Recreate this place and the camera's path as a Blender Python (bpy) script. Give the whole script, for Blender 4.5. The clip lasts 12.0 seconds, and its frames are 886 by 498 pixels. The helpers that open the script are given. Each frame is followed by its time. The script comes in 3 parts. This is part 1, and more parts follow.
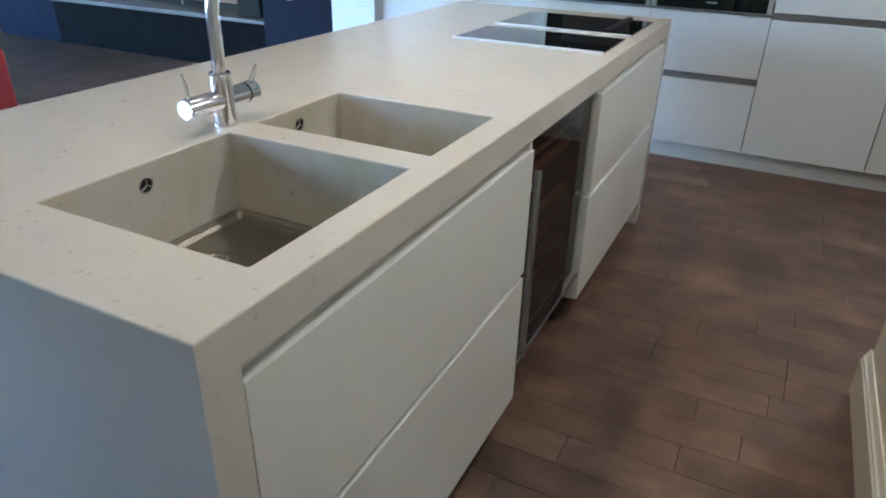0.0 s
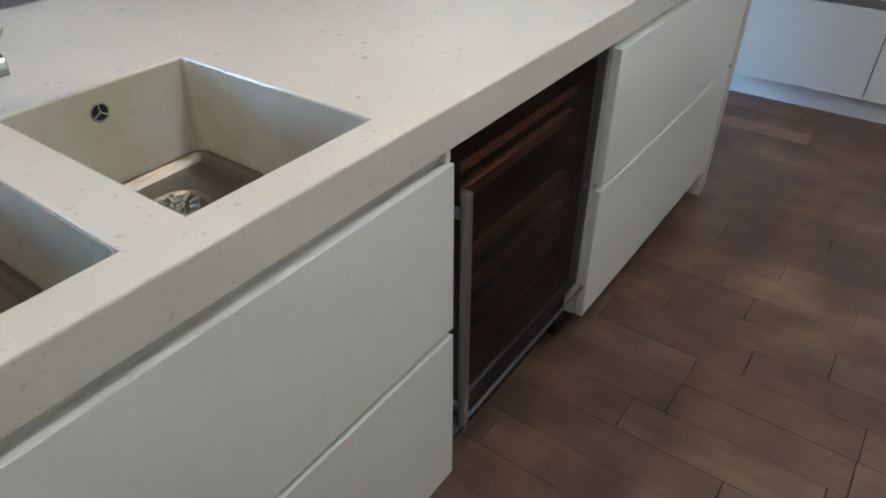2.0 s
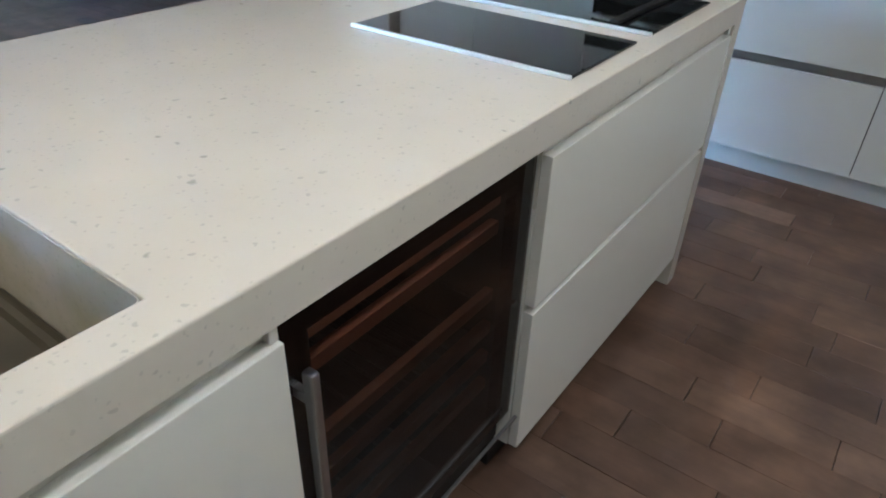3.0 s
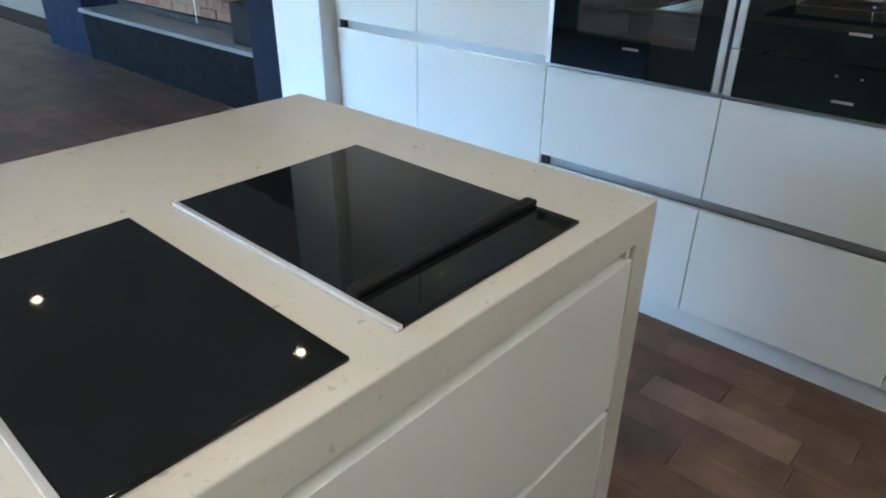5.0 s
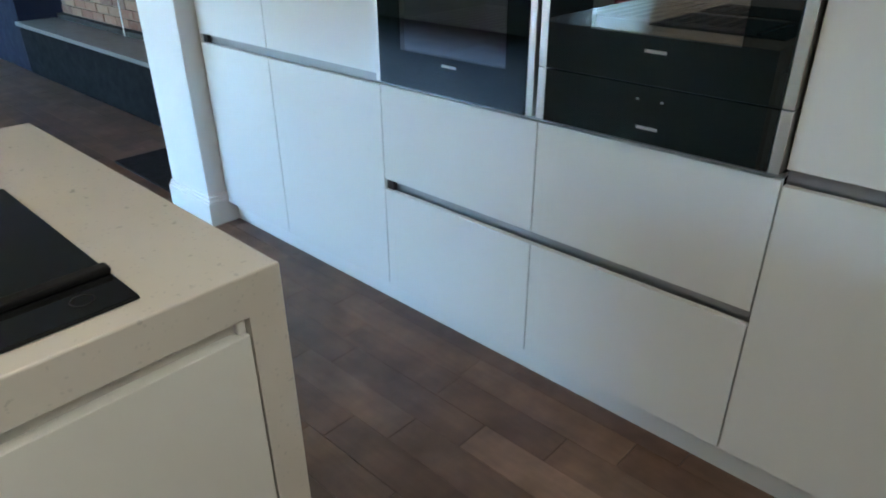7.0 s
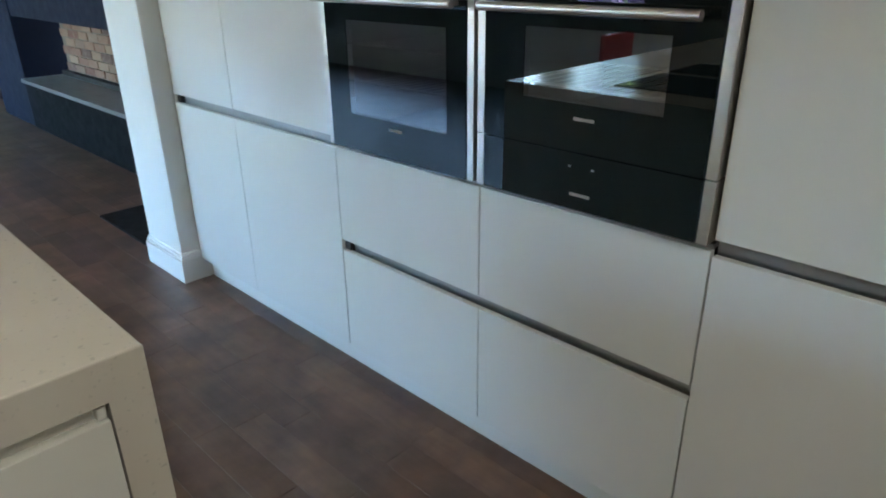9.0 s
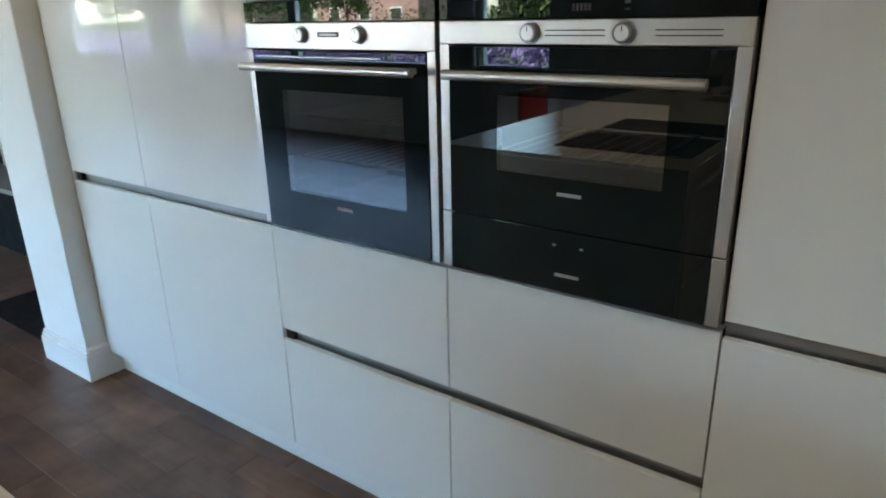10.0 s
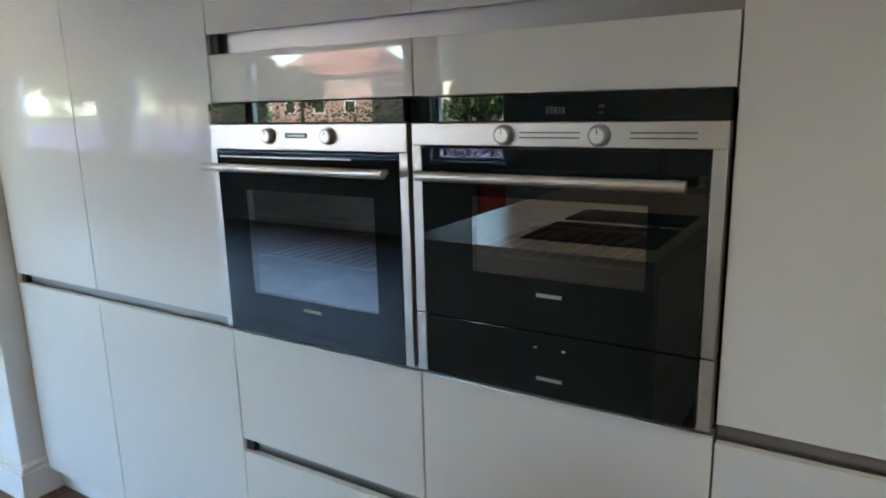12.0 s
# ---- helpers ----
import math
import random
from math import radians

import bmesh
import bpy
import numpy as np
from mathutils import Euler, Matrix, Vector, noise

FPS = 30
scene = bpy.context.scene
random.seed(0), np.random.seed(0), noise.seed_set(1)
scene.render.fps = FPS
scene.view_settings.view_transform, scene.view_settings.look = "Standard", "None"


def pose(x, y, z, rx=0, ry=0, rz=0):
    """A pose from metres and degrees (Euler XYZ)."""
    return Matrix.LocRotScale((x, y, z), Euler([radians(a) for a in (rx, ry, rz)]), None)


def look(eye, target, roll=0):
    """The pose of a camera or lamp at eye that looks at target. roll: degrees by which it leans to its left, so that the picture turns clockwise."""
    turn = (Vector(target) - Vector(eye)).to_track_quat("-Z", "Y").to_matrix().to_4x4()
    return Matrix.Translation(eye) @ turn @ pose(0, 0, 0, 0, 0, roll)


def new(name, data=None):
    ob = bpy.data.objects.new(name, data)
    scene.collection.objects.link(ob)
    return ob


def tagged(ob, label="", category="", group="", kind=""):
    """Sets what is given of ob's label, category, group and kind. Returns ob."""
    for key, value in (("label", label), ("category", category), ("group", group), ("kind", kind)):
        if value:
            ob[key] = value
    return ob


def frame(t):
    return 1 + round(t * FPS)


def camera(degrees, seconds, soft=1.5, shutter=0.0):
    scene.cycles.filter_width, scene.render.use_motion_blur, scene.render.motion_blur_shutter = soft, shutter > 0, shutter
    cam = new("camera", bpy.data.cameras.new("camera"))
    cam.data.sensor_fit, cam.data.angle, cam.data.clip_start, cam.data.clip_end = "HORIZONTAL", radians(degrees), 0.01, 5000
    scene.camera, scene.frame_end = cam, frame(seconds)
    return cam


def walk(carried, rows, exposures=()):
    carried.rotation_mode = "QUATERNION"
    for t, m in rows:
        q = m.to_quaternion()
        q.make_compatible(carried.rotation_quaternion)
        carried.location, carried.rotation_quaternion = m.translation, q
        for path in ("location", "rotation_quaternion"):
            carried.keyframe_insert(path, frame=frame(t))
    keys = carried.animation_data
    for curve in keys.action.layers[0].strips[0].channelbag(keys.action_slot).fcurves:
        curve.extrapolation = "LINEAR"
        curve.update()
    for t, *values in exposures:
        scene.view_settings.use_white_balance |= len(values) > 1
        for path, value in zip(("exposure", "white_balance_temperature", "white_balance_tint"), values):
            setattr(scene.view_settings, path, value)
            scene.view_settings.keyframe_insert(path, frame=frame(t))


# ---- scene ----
cam = camera(67.2, 12.0, soft=1.9)
PATH = [
    (0, (0.456, -0.372, 1.288), (-0.335, 1.222, 0.375), 1.4),
    (0.3, (0.452, -0.251, 1.29), (-0.334, 1.324, 0.341), 2.3),
    (0.5, (0.441, -0.163, 1.285), (-0.363, 1.407, 0.343), 1.3),
    (1, (0.439, -0.022, 1.284), (-0.356, 1.466, 0.21), 0.8),
    (1.5, (0.454, 0.151, 1.272), (-0.435, 1.567, 0.174), 0.5),
    (2, (0.482, 0.311, 1.263), (-0.479, 1.621, 0.097), -0.3),
    (2.5, (0.474, 0.449, 1.257), (-0.498, 1.763, 0.105), 0.5),
    (3, (0.435, 0.666, 1.275), (-0.539, 2.029, 0.181), 1.9),
    (3.2, (0.408, 0.756, 1.287), (-0.584, 2.119, 0.21), 1.2),
    (4.8, (0.406, 1.497, 1.333), (-0.746, 2.817, 0.368), 0.1),
    (5, (0.41, 1.62, 1.339), (-0.771, 2.931, 0.397), 0.4),
    (5.5, (0.437, 1.84, 1.344), (-0.752, 3.164, 0.432), -0.5),
    (6, (0.54, 2.054, 1.346), (-0.702, 3.325, 0.429), 2.0),
    (6.5, (0.606, 2.166, 1.333), (-0.592, 3.467, 0.398), 1.2),
    (7, (0.702, 2.178, 1.329), (-0.514, 3.468, 0.403), -0.4),
    (7.2, (0.757, 2.174, 1.327), (-0.464, 3.446, 0.383), -0.7),
    (8.8, (0.875, 2.32, 1.354), (-0.434, 3.579, 0.517), 0.1),
    (9, (0.805, 2.343, 1.354), (-0.484, 3.649, 0.558), -0.7),
    (9.5, (0.647, 2.385, 1.388), (-0.537, 3.828, 0.669), -2.8),
    (10, (0.572, 2.398, 1.376), (-0.538, 3.923, 0.71), -1.2),
    (10.5, (0.55, 2.396, 1.377), (-0.519, 3.983, 0.794), -0.6),
    (11, (0.546, 2.394, 1.387), (-0.513, 4.007, 0.859), -0.8),
    (11.5, (0.537, 2.391, 1.393), (-0.5, 4.042, 0.948), -0.1),
    (12, (0.508, 2.422, 1.396), (-0.526, 4.081, 0.974), -1.3),
]

# ---- light of the place ----
EXPOSURES = [(0.0, 6.42, 5250, 4), (1.0, 6.38, 5150, 4), (3.0, 6.4, 5150, 4), (5.0, 6.38, 5450, 2), (6.0, 6.28, 5550, 1), (7.0, 6.28, 5700, 0), (9.0, 6.12, 5900, 0), (10.0, 6.06, 6150, 2), (12.0, 6.04, 6250, 5)]
walk(cam, [(t, look(eye, target, roll)) for t, eye, target, roll in PATH], EXPOSURES)

world = bpy.data.worlds.new("sky")
scene.world = world
world.use_nodes = True
wn = world.node_tree
sky = wn.nodes.new("ShaderNodeTexSky")
sky.sky_type = "NISHITA"
sky.sun_disc = False
sky.sun_elevation = radians(48)
sky.sun_rotation = radians(-20)
wn.links.new(sky.outputs[0], wn.nodes["Background"].inputs[0])
wn.nodes["Background"].inputs[1].default_value = 0.096

sun_data = bpy.data.lights.new("sun", "SUN")
sun_data.energy = 2.0
sun_data.angle = radians(0.5)
sun_data.color = (1.0, 0.95, 0.88)
sun = new("sun", sun_data)
sun.matrix_world = look((0, 0, 20), (0.25, -0.68, 19.2))


# ceiling downlights, with the watts of each beam: two towards the hearth, a row over the island, and an unseen row over
# the aisle, added to brighten drawer fronts and floor
DOWNLIGHTS_AND_FILL = ((-1.80, 3.07, 0.30), (-3.2, 2.40, 0.60), (-0.50, 0.45, 0.36), (-0.50, 1.45, 0.27), (-0.50, 2.45, 0.09),
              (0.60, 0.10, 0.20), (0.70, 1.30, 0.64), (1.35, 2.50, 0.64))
for lx, ly, watts in DOWNLIGHTS_AND_FILL:
    spot_data = bpy.data.lights.new("downlight_or_fill_beam", "SPOT")
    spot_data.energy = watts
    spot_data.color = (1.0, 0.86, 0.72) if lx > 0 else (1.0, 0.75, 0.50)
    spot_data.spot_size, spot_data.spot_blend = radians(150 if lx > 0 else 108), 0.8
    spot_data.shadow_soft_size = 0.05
    new("downlight_or_fill_beam", spot_data).location = (lx, ly, 2.38)


# ---- materials ----
def base_material(name, colour, rough=0.5, metal=0.0, coat=0.0):
    m = bpy.data.materials.new(name)
    m.use_nodes = True
    b = m.node_tree.nodes["Principled BSDF"]
    b.inputs["Base Color"].default_value = (*colour, 1)
    b.inputs["Roughness"].default_value = rough
    b.inputs["Metallic"].default_value = metal
    b.inputs["Coat Weight"].default_value = coat
    b.inputs["Coat Roughness"].default_value = 0.012
    return m, m.node_tree, b


def node(nt, kind, **values):
    n = nt.nodes.new(kind)
    for key, value in values.items():
        n.inputs[key.replace("_", " ")].default_value = value
    return n


def coords(nt, scale=(1, 1, 1)):
    mp = nt.nodes.new("ShaderNodeMapping")
    mp.inputs["Scale"].default_value = scale
    geo = nt.nodes.new("ShaderNodeNewGeometry")
    nt.links.new(geo.outputs["Position"], mp.inputs["Vector"])
    return mp.outputs["Vector"]


def ramp(nt, source, stops):
    r = nt.nodes.new("ShaderNodeValToRGB")
    el = r.color_ramp.elements
    while len(el) < len(stops):
        el.new(0.5)
    for e, (p, c) in zip(el, stops):
        e.position = p
        e.color = (*c, 1) if len(c) == 3 else c
    nt.links.new(source, r.inputs[0])
    return r.outputs[0]


def mix(nt, factor, a, b, blend="MIX"):
    m = nt.nodes.new("ShaderNodeMix")
    m.data_type, m.blend_type = "RGBA", blend
    for value, socket in ((factor, m.inputs[0]), (a, m.inputs[6]), (b, m.inputs[7])):
        if isinstance(value, (int, float)):
            socket.default_value = value
        elif isinstance(value, tuple):
            socket.default_value = (*value, 1)
        else:
            nt.links.new(value, socket)
    return m.outputs[2]


def bump(nt, b, height, strength=0.2, distance=0.002):
    n = nt.nodes.new("ShaderNodeBump")
    n.inputs["Strength"].default_value = strength
    n.inputs["Distance"].default_value = distance
    nt.links.new(height, n.inputs["Height"])
    nt.links.new(n.outputs[0], b.inputs["Normal"])


def noise_tex(nt, vec, scale, detail=3.0, rough=0.55):
    n = node(nt, "ShaderNodeTexNoise", Scale=scale, Detail=detail, Roughness=rough)
    nt.links.new(vec, n.inputs["Vector"])
    return n.outputs["Fac"]


def painted(name, colour, rough=0.5, coat=0.0, vary=0.04, orange=0.05, scale=60):
    m, nt, b = base_material(name, colour, rough, 0, coat)
    v = coords(nt)
    n1 = noise_tex(nt, v, 2.2)
    dark = tuple(c * (1 - vary * 2) for c in colour)
    nt.links.new(mix(nt, n1, colour, dark), b.inputs["Base Color"])
    n2 = noise_tex(nt, v, 14, 4)
    r = nt.nodes.new("ShaderNodeMapRange")
    r.inputs["To Min"].default_value, r.inputs["To Max"].default_value = rough * 0.8, rough * 1.25
    nt.links.new(n2, r.inputs["Value"])
    nt.links.new(r.outputs[0], b.inputs["Roughness"])
    bump(nt, b, noise_tex(nt, v, scale, 2), orange, 0.001)
    return m


def make_quartz(name="speckled_composite", stained=False):
    m, nt, b = base_material(name, (0.6, 0.57, 0.5), 0.3)
    v = coords(nt)
    base = mix(nt, noise_tex(nt, v, 7, 3), (0.625, 0.59, 0.53), (0.555, 0.525, 0.465))
    if stained:
        base = mix(nt, ramp(nt, noise_tex(nt, v, 6, 4), [(0.40, (0, 0, 0)), (0.70, (0.75, 0.75, 0.75))]), base, (0.43, 0.40, 0.25))
    for scale, limit, keep, strength, tint in ((75, 0.20, 0.78, 0.30, (0.22, 0.23, 0.22)), (130, 0.22, 0.70, 0.28, (0.33, 0.33, 0.31)), (40, 0.14, 0.80, 0.46, (0.17, 0.19, 0.18))):
        nz = node(nt, "ShaderNodeTexNoise", Scale=scale * 1.2, Detail=1.0)
        nt.links.new(v, nz.inputs["Vector"])
        warp = nt.nodes.new("ShaderNodeVectorMath")
        warp.operation = "MULTIPLY_ADD"
        nt.links.new(nz.outputs["Color"], warp.inputs[0])
        warp.inputs[1].default_value = (0.9 / scale,) * 3
        nt.links.new(v, warp.inputs[2])
        vo = node(nt, "ShaderNodeTexVoronoi", Scale=scale)
        nt.links.new(warp.outputs[0], vo.inputs["Vector"])
        spot = ramp(nt, vo.outputs["Distance"], [(limit, (strength,) * 3), (limit + 0.1, (0, 0, 0))])
        some = ramp(nt, vo.outputs["Color"], [(keep, (0, 0, 0)), (keep + 0.04, (1, 1, 1))])
        base = mix(nt, mix(nt, 1.0, spot, some, "MULTIPLY"), base, tint)
    nt.links.new(base, b.inputs["Base Color"])
    r = nt.nodes.new("ShaderNodeMapRange")
    r.inputs["To Min"].default_value, r.inputs["To Max"].default_value = 0.17, 0.27
    nt.links.new(noise_tex(nt, v, 9, 4), r.inputs["Value"])
    nt.links.new(r.outputs[0], b.inputs["Roughness"])
    bump(nt, b, noise_tex(nt, v, 30, 2), 0.03, 0.001)
    return m


def make_floor_wood(name="dark_oiled_wood", lift=1.0):
    m, nt, b = base_material(name, (0.09, 0.055, 0.04), 0.4)
    info = nt.nodes.new("ShaderNodeObjectInfo")
    geo = nt.nodes.new("ShaderNodeNewGeometry")
    v = coords(nt, (3.0, 34, 20))
    off = nt.nodes.new("ShaderNodeVectorMath")
    off.operation = "MULTIPLY_ADD"
    add = nt.nodes.new("ShaderNodeMath")
    add.operation = "ADD"
    nt.links.new(info.outputs["Random"], add.inputs[0])
    nt.links.new(geo.outputs["Random Per Island"], add.inputs[1])
    nt.links.new(add.outputs[0], off.inputs[0])
    off.inputs[1].default_value = (37, 91, 13)
    nt.links.new(v, off.inputs[2])
    grain = noise_tex(nt, off.outputs[0], 1.0, 6, 0.65)
    half = nt.nodes.new("ShaderNodeMath")
    half.operation = "MULTIPLY"
    half.inputs[1].default_value = 0.5
    nt.links.new(add.outputs[0], half.inputs[0])
    tone = ramp(nt, half.outputs[0], [(0.1, (0.072, 0.043, 0.031)), (0.28, (0.112, 0.065, 0.044)), (0.45, (0.086, 0.051, 0.036)), (0.6, (0.128, 0.079, 0.056)), (0.72, (0.098, 0.057, 0.039)), (0.9, (0.078, 0.048, 0.036))])
    dark = mix(nt, 0.34, tone, (0.03, 0.02, 0.017))
    col = mix(nt, ramp(nt, grain, [(0.3, (0, 0, 0)), (0.7, (1, 1, 1))]), dark, tone)
    if lift != 1.0:
        col = mix(nt, 1.0, col, (lift, lift * 1.06, lift * 1.12), "MULTIPLY")
    v2 = coords(nt)
    cloud = ramp(nt, noise_tex(nt, v2, 6.5, 4), [(0.33, (0.72, 0.70, 0.68)), (0.67, (1.34, 1.32, 1.30))])
    worn = ramp(nt, noise_tex(nt, v2, 2.6, 5), [(0.35, (0.95, 0.96, 0.97)), (0.65, (1.42, 1.43, 1.40))])
    col = mix(nt, 1.0, col, cloud, "MULTIPLY")
    nt.links.new(mix(nt, 1.0, col, worn, "MULTIPLY"), b.inputs["Base Color"])
    r = nt.nodes.new("ShaderNodeMapRange")
    r.inputs["To Min"].default_value, r.inputs["To Max"].default_value = 0.30, 0.48
    nt.links.new(noise_tex(nt, v2, 4, 5), r.inputs["Value"])
    nt.links.new(r.outputs[0], b.inputs["Roughness"])
    bump(nt, b, grain, 0.25, 0.002)
    return m


def brushed(name, colour, rough, stretch=(6, 60, 600)):
    m, nt, b = base_material(name, colour, rough, 1.0)
    v = coords(nt, stretch)
    n1 = noise_tex(nt, v, 3, 3)
    r = nt.nodes.new("ShaderNodeMapRange")
    r.inputs["To Min"].default_value, r.inputs["To Max"].default_value = rough * 0.95, rough * 1.06
    nt.links.new(n1, r.inputs["Value"])
    nt.links.new(r.outputs[0], b.inputs["Roughness"])
    nt.links.new(mix(nt, noise_tex(nt, coords(nt), 8, 3), colour, tuple(c * 0.95 for c in colour)), b.inputs["Base Color"])
    return m


def see_through(name, tint, gloss_rough=0.02, ior=1.5):
    m = bpy.data.materials.new(name)
    m.use_nodes = True
    nt = m.node_tree
    nt.nodes.remove(nt.nodes["Principled BSDF"])
    out = nt.nodes["Material Output"]
    t = nt.nodes.new("ShaderNodeBsdfTransparent")
    t.inputs[0].default_value = (*tint, 1)
    g = nt.nodes.new("ShaderNodeBsdfGlossy")
    g.inputs["Roughness"].default_value = gloss_rough
    fr = node(nt, "ShaderNodeFresnel", IOR=ior)
    ms = nt.nodes.new("ShaderNodeMixShader")
    nt.links.new(fr.outputs[0], ms.inputs[0])
    nt.links.new(t.outputs[0], ms.inputs[1])
    nt.links.new(g.outputs[0], ms.inputs[2])
    nt.links.new(ms.outputs[0], out.inputs[0])
    return m


def make_brick():
    m, nt, b = base_material("old_brick", (0.35, 0.18, 0.12), 0.85)
    info = nt.nodes.new("ShaderNodeObjectInfo")
    v = coords(nt)
    tone = ramp(nt, info.outputs["Random"], [(0.0, (0.15, 0.065, 0.042)), (0.4, (0.21, 0.11, 0.07)), (0.75, (0.26, 0.165, 0.11)), (1.0, (0.09, 0.045, 0.035))])
    col = mix(nt, ramp(nt, noise_tex(nt, v, 22, 5), [(0.5, (0, 0, 0)), (0.8, (0.7, 0.7, 0.7))]), tone, (0.24, 0.18, 0.13))
    nt.links.new(col, b.inputs["Base Color"])
    bump(nt, b, noise_tex(nt, v, 70, 5), 0.6, 0.004)
    return m


def make_leaf(name, a, c):
    m, nt, b = base_material(name, a, 0.6)
    geo = nt.nodes.new("ShaderNodeNewGeometry")
    nt.links.new(mix(nt, geo.outputs["Random Per Island"], a, c), b.inputs["Base Color"])
    return m


M_QUARTZ = make_quartz()
M_BOWL = make_quartz("stained_composite", True)
M_GLOSS = painted("gloss_white_lacquer", (0.74, 0.75, 0.74), 0.35, 0.75, 0.01, 0.015, 25)
M_SATIN = painted("satin_white_lacquer", (0.70, 0.70, 0.66), 0.3, 0.15, 0.015, 0.02, 30)
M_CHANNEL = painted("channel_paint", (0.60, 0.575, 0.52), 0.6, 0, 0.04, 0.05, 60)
M_PLINTH = painted("plinth_satin", (0.72, 0.73, 0.72), 0.45, 0, 0.02, 0.03, 60)
M_WALL = painted("white_wall_paint", (0.78, 0.77, 0.74), 0.75, 0, 0.03, 0.15, 120)
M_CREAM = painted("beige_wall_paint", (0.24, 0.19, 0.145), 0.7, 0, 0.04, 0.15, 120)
M_TRIM = painted("cream_gloss_paint", (0.74, 0.69, 0.58), 0.35, 0.1, 0.03, 0.05, 90)
M_PIER = painted("white_satin_paint", (0.78, 0.79, 0.79), 0.5, 0, 0.02, 0.1, 100)
M_CEIL = painted("ceiling_paint", (0.8, 0.79, 0.76), 0.85, 0, 0.02, 0.1, 100)
M_NAVY = painted("midnight_blue_paint", (0.010, 0.013, 0.028), 0.65, 0, 0.1, 0.1, 80)
M_SLATE = painted("black_slate", (0.005, 0.005, 0.006), 0.85, 0, 0.2, 0.3, 40)
M_STONE = painted("grey_honed_stone", (0.20, 0.19, 0.18), 0.35, 0, 0.15, 0.2, 40)
M_DARK = painted("dark_carcass", (0.012, 0.011, 0.011), 0.6, 0, 0.1, 0.1, 60)
M_BEAM = painted("charred_timber", (0.02, 0.015, 0.012), 0.7, 0, 0.2, 0.5, 30)
M_MAT = painted("black_rubber_mat", (0.012, 0.012, 0.014), 0.85, 0, 0.2, 0.5, 300)
M_MORTAR = painted("lime_mortar", (0.17, 0.135, 0.105), 0.9, 0, 0.1, 0.5, 60)
M_RED = painted("red_leather", (0.32, 0.025, 0.02), 0.4, 0.1, 0.1, 0.2, 150)
M_STEEL = brushed("brushed_steel", (0.74, 0.72, 0.69), 0.36)
M_ALU = brushed("brushed_aluminium", (0.38, 0.38, 0.39), 0.35)
M_SINKSTEEL = brushed("worn_sink_steel", (0.22, 0.20, 0.165), 0.36, (30, 30, 30))
M_EDGE = brushed("polished_edge_steel", (0.86, 0.86, 0.86), 0.48)
M_DRAIN = brushed("dull_drain_steel", (0.16, 0.145, 0.12), 0.35, (30, 30, 30))
M_CHROME, _, _ = base_material("chrome", (0.78, 0.78, 0.79), 0.06, 1.0)
M_BLACKGLASS = painted("black_glass", (0.004, 0.008, 0.009), 0.015, 0.0, 0.1, 0.0, 30)
M_HOBGLASS = painted("hob_glass", (0.009, 0.010, 0.011), 0.03, 0.0, 0.1, 0.0, 30)
M_MATTBLACK = painted("matt_black_coating", (0.008, 0.008, 0.009), 0.5, 0, 0.1, 0.1, 60)
M_OVENWIN = see_through("tinted_oven_glass", (0.125, 0.145, 0.15), 0.02, 2.9)
M_COOLGLASS = see_through("smoked_glass", (0.18, 0.15, 0.14), 0.06, 1.42)
M_PANE = see_through("window_glass", (0.97, 0.98, 0.97), 0.0, 1.3)
M_WOOD_SHELF = painted("red_beech", (0.40, 0.17, 0.10), 0.5, 0, 0.1, 0.2, 60)
M_DIGIT, _, _ = base_material("dim_display_digit", (0.07, 0.07, 0.075), 0.4)
M_PRINT, _, _ = base_material("printed_grey", (0.38, 0.38, 0.38), 0.4)
M_CAVITY = painted("oven_enamel", (0.34, 0.36, 0.37), 0.4, 0, 0.1, 0.1, 60)
M_FLOOR = make_floor_wood()
M_FLOOR_PALE = make_floor_wood("worn_pale_wood", 1.55)
M_GROUT = painted("plank_joint_dirt", (0.048, 0.031, 0.024), 0.8, 0, 0.2, 0.2, 60)
M_BRICK = make_brick()
M_GRASS = painted("lawn", (0.07, 0.10, 0.035), 0.9, 0, 0.25, 0.6, 40)
M_PAVE = painted("paving", (0.22, 0.20, 0.17), 0.85, 0, 0.15, 0.4, 30)
M_ROOF = painted("clay_roof", (0.22, 0.10, 0.07), 0.85, 0, 0.2, 0.4, 8)
M_HOUSE = painted("house_brickwork", (0.36, 0.22, 0.17), 0.85, 0, 0.2, 0.4, 8)
M_LEAF = make_leaf("leaf", (0.045, 0.08, 0.02), (0.12, 0.155, 0.045))
M_LAVENDER = make_leaf("lavender", (0.15, 0.11, 0.25), (0.32, 0.23, 0.48))
M_BARK = painted("bark", (0.10, 0.07, 0.05), 0.9, 0, 0.2, 0.6, 20)
M_FRAME = painted("white_frame_plastic", (0.75, 0.75, 0.74), 0.35, 0, 0.02, 0.05, 60)
M_LAMP = bpy.data.materials.new("lamp_glow")
M_LAMP.use_nodes = True
M_LAMP.node_tree.nodes["Principled BSDF"].inputs["Emission Color"].default_value = (1.0, 0.70, 0.40, 1)
M_LAMP.node_tree.nodes["Principled BSDF"].inputs["Emission Strength"].default_value = 2.6

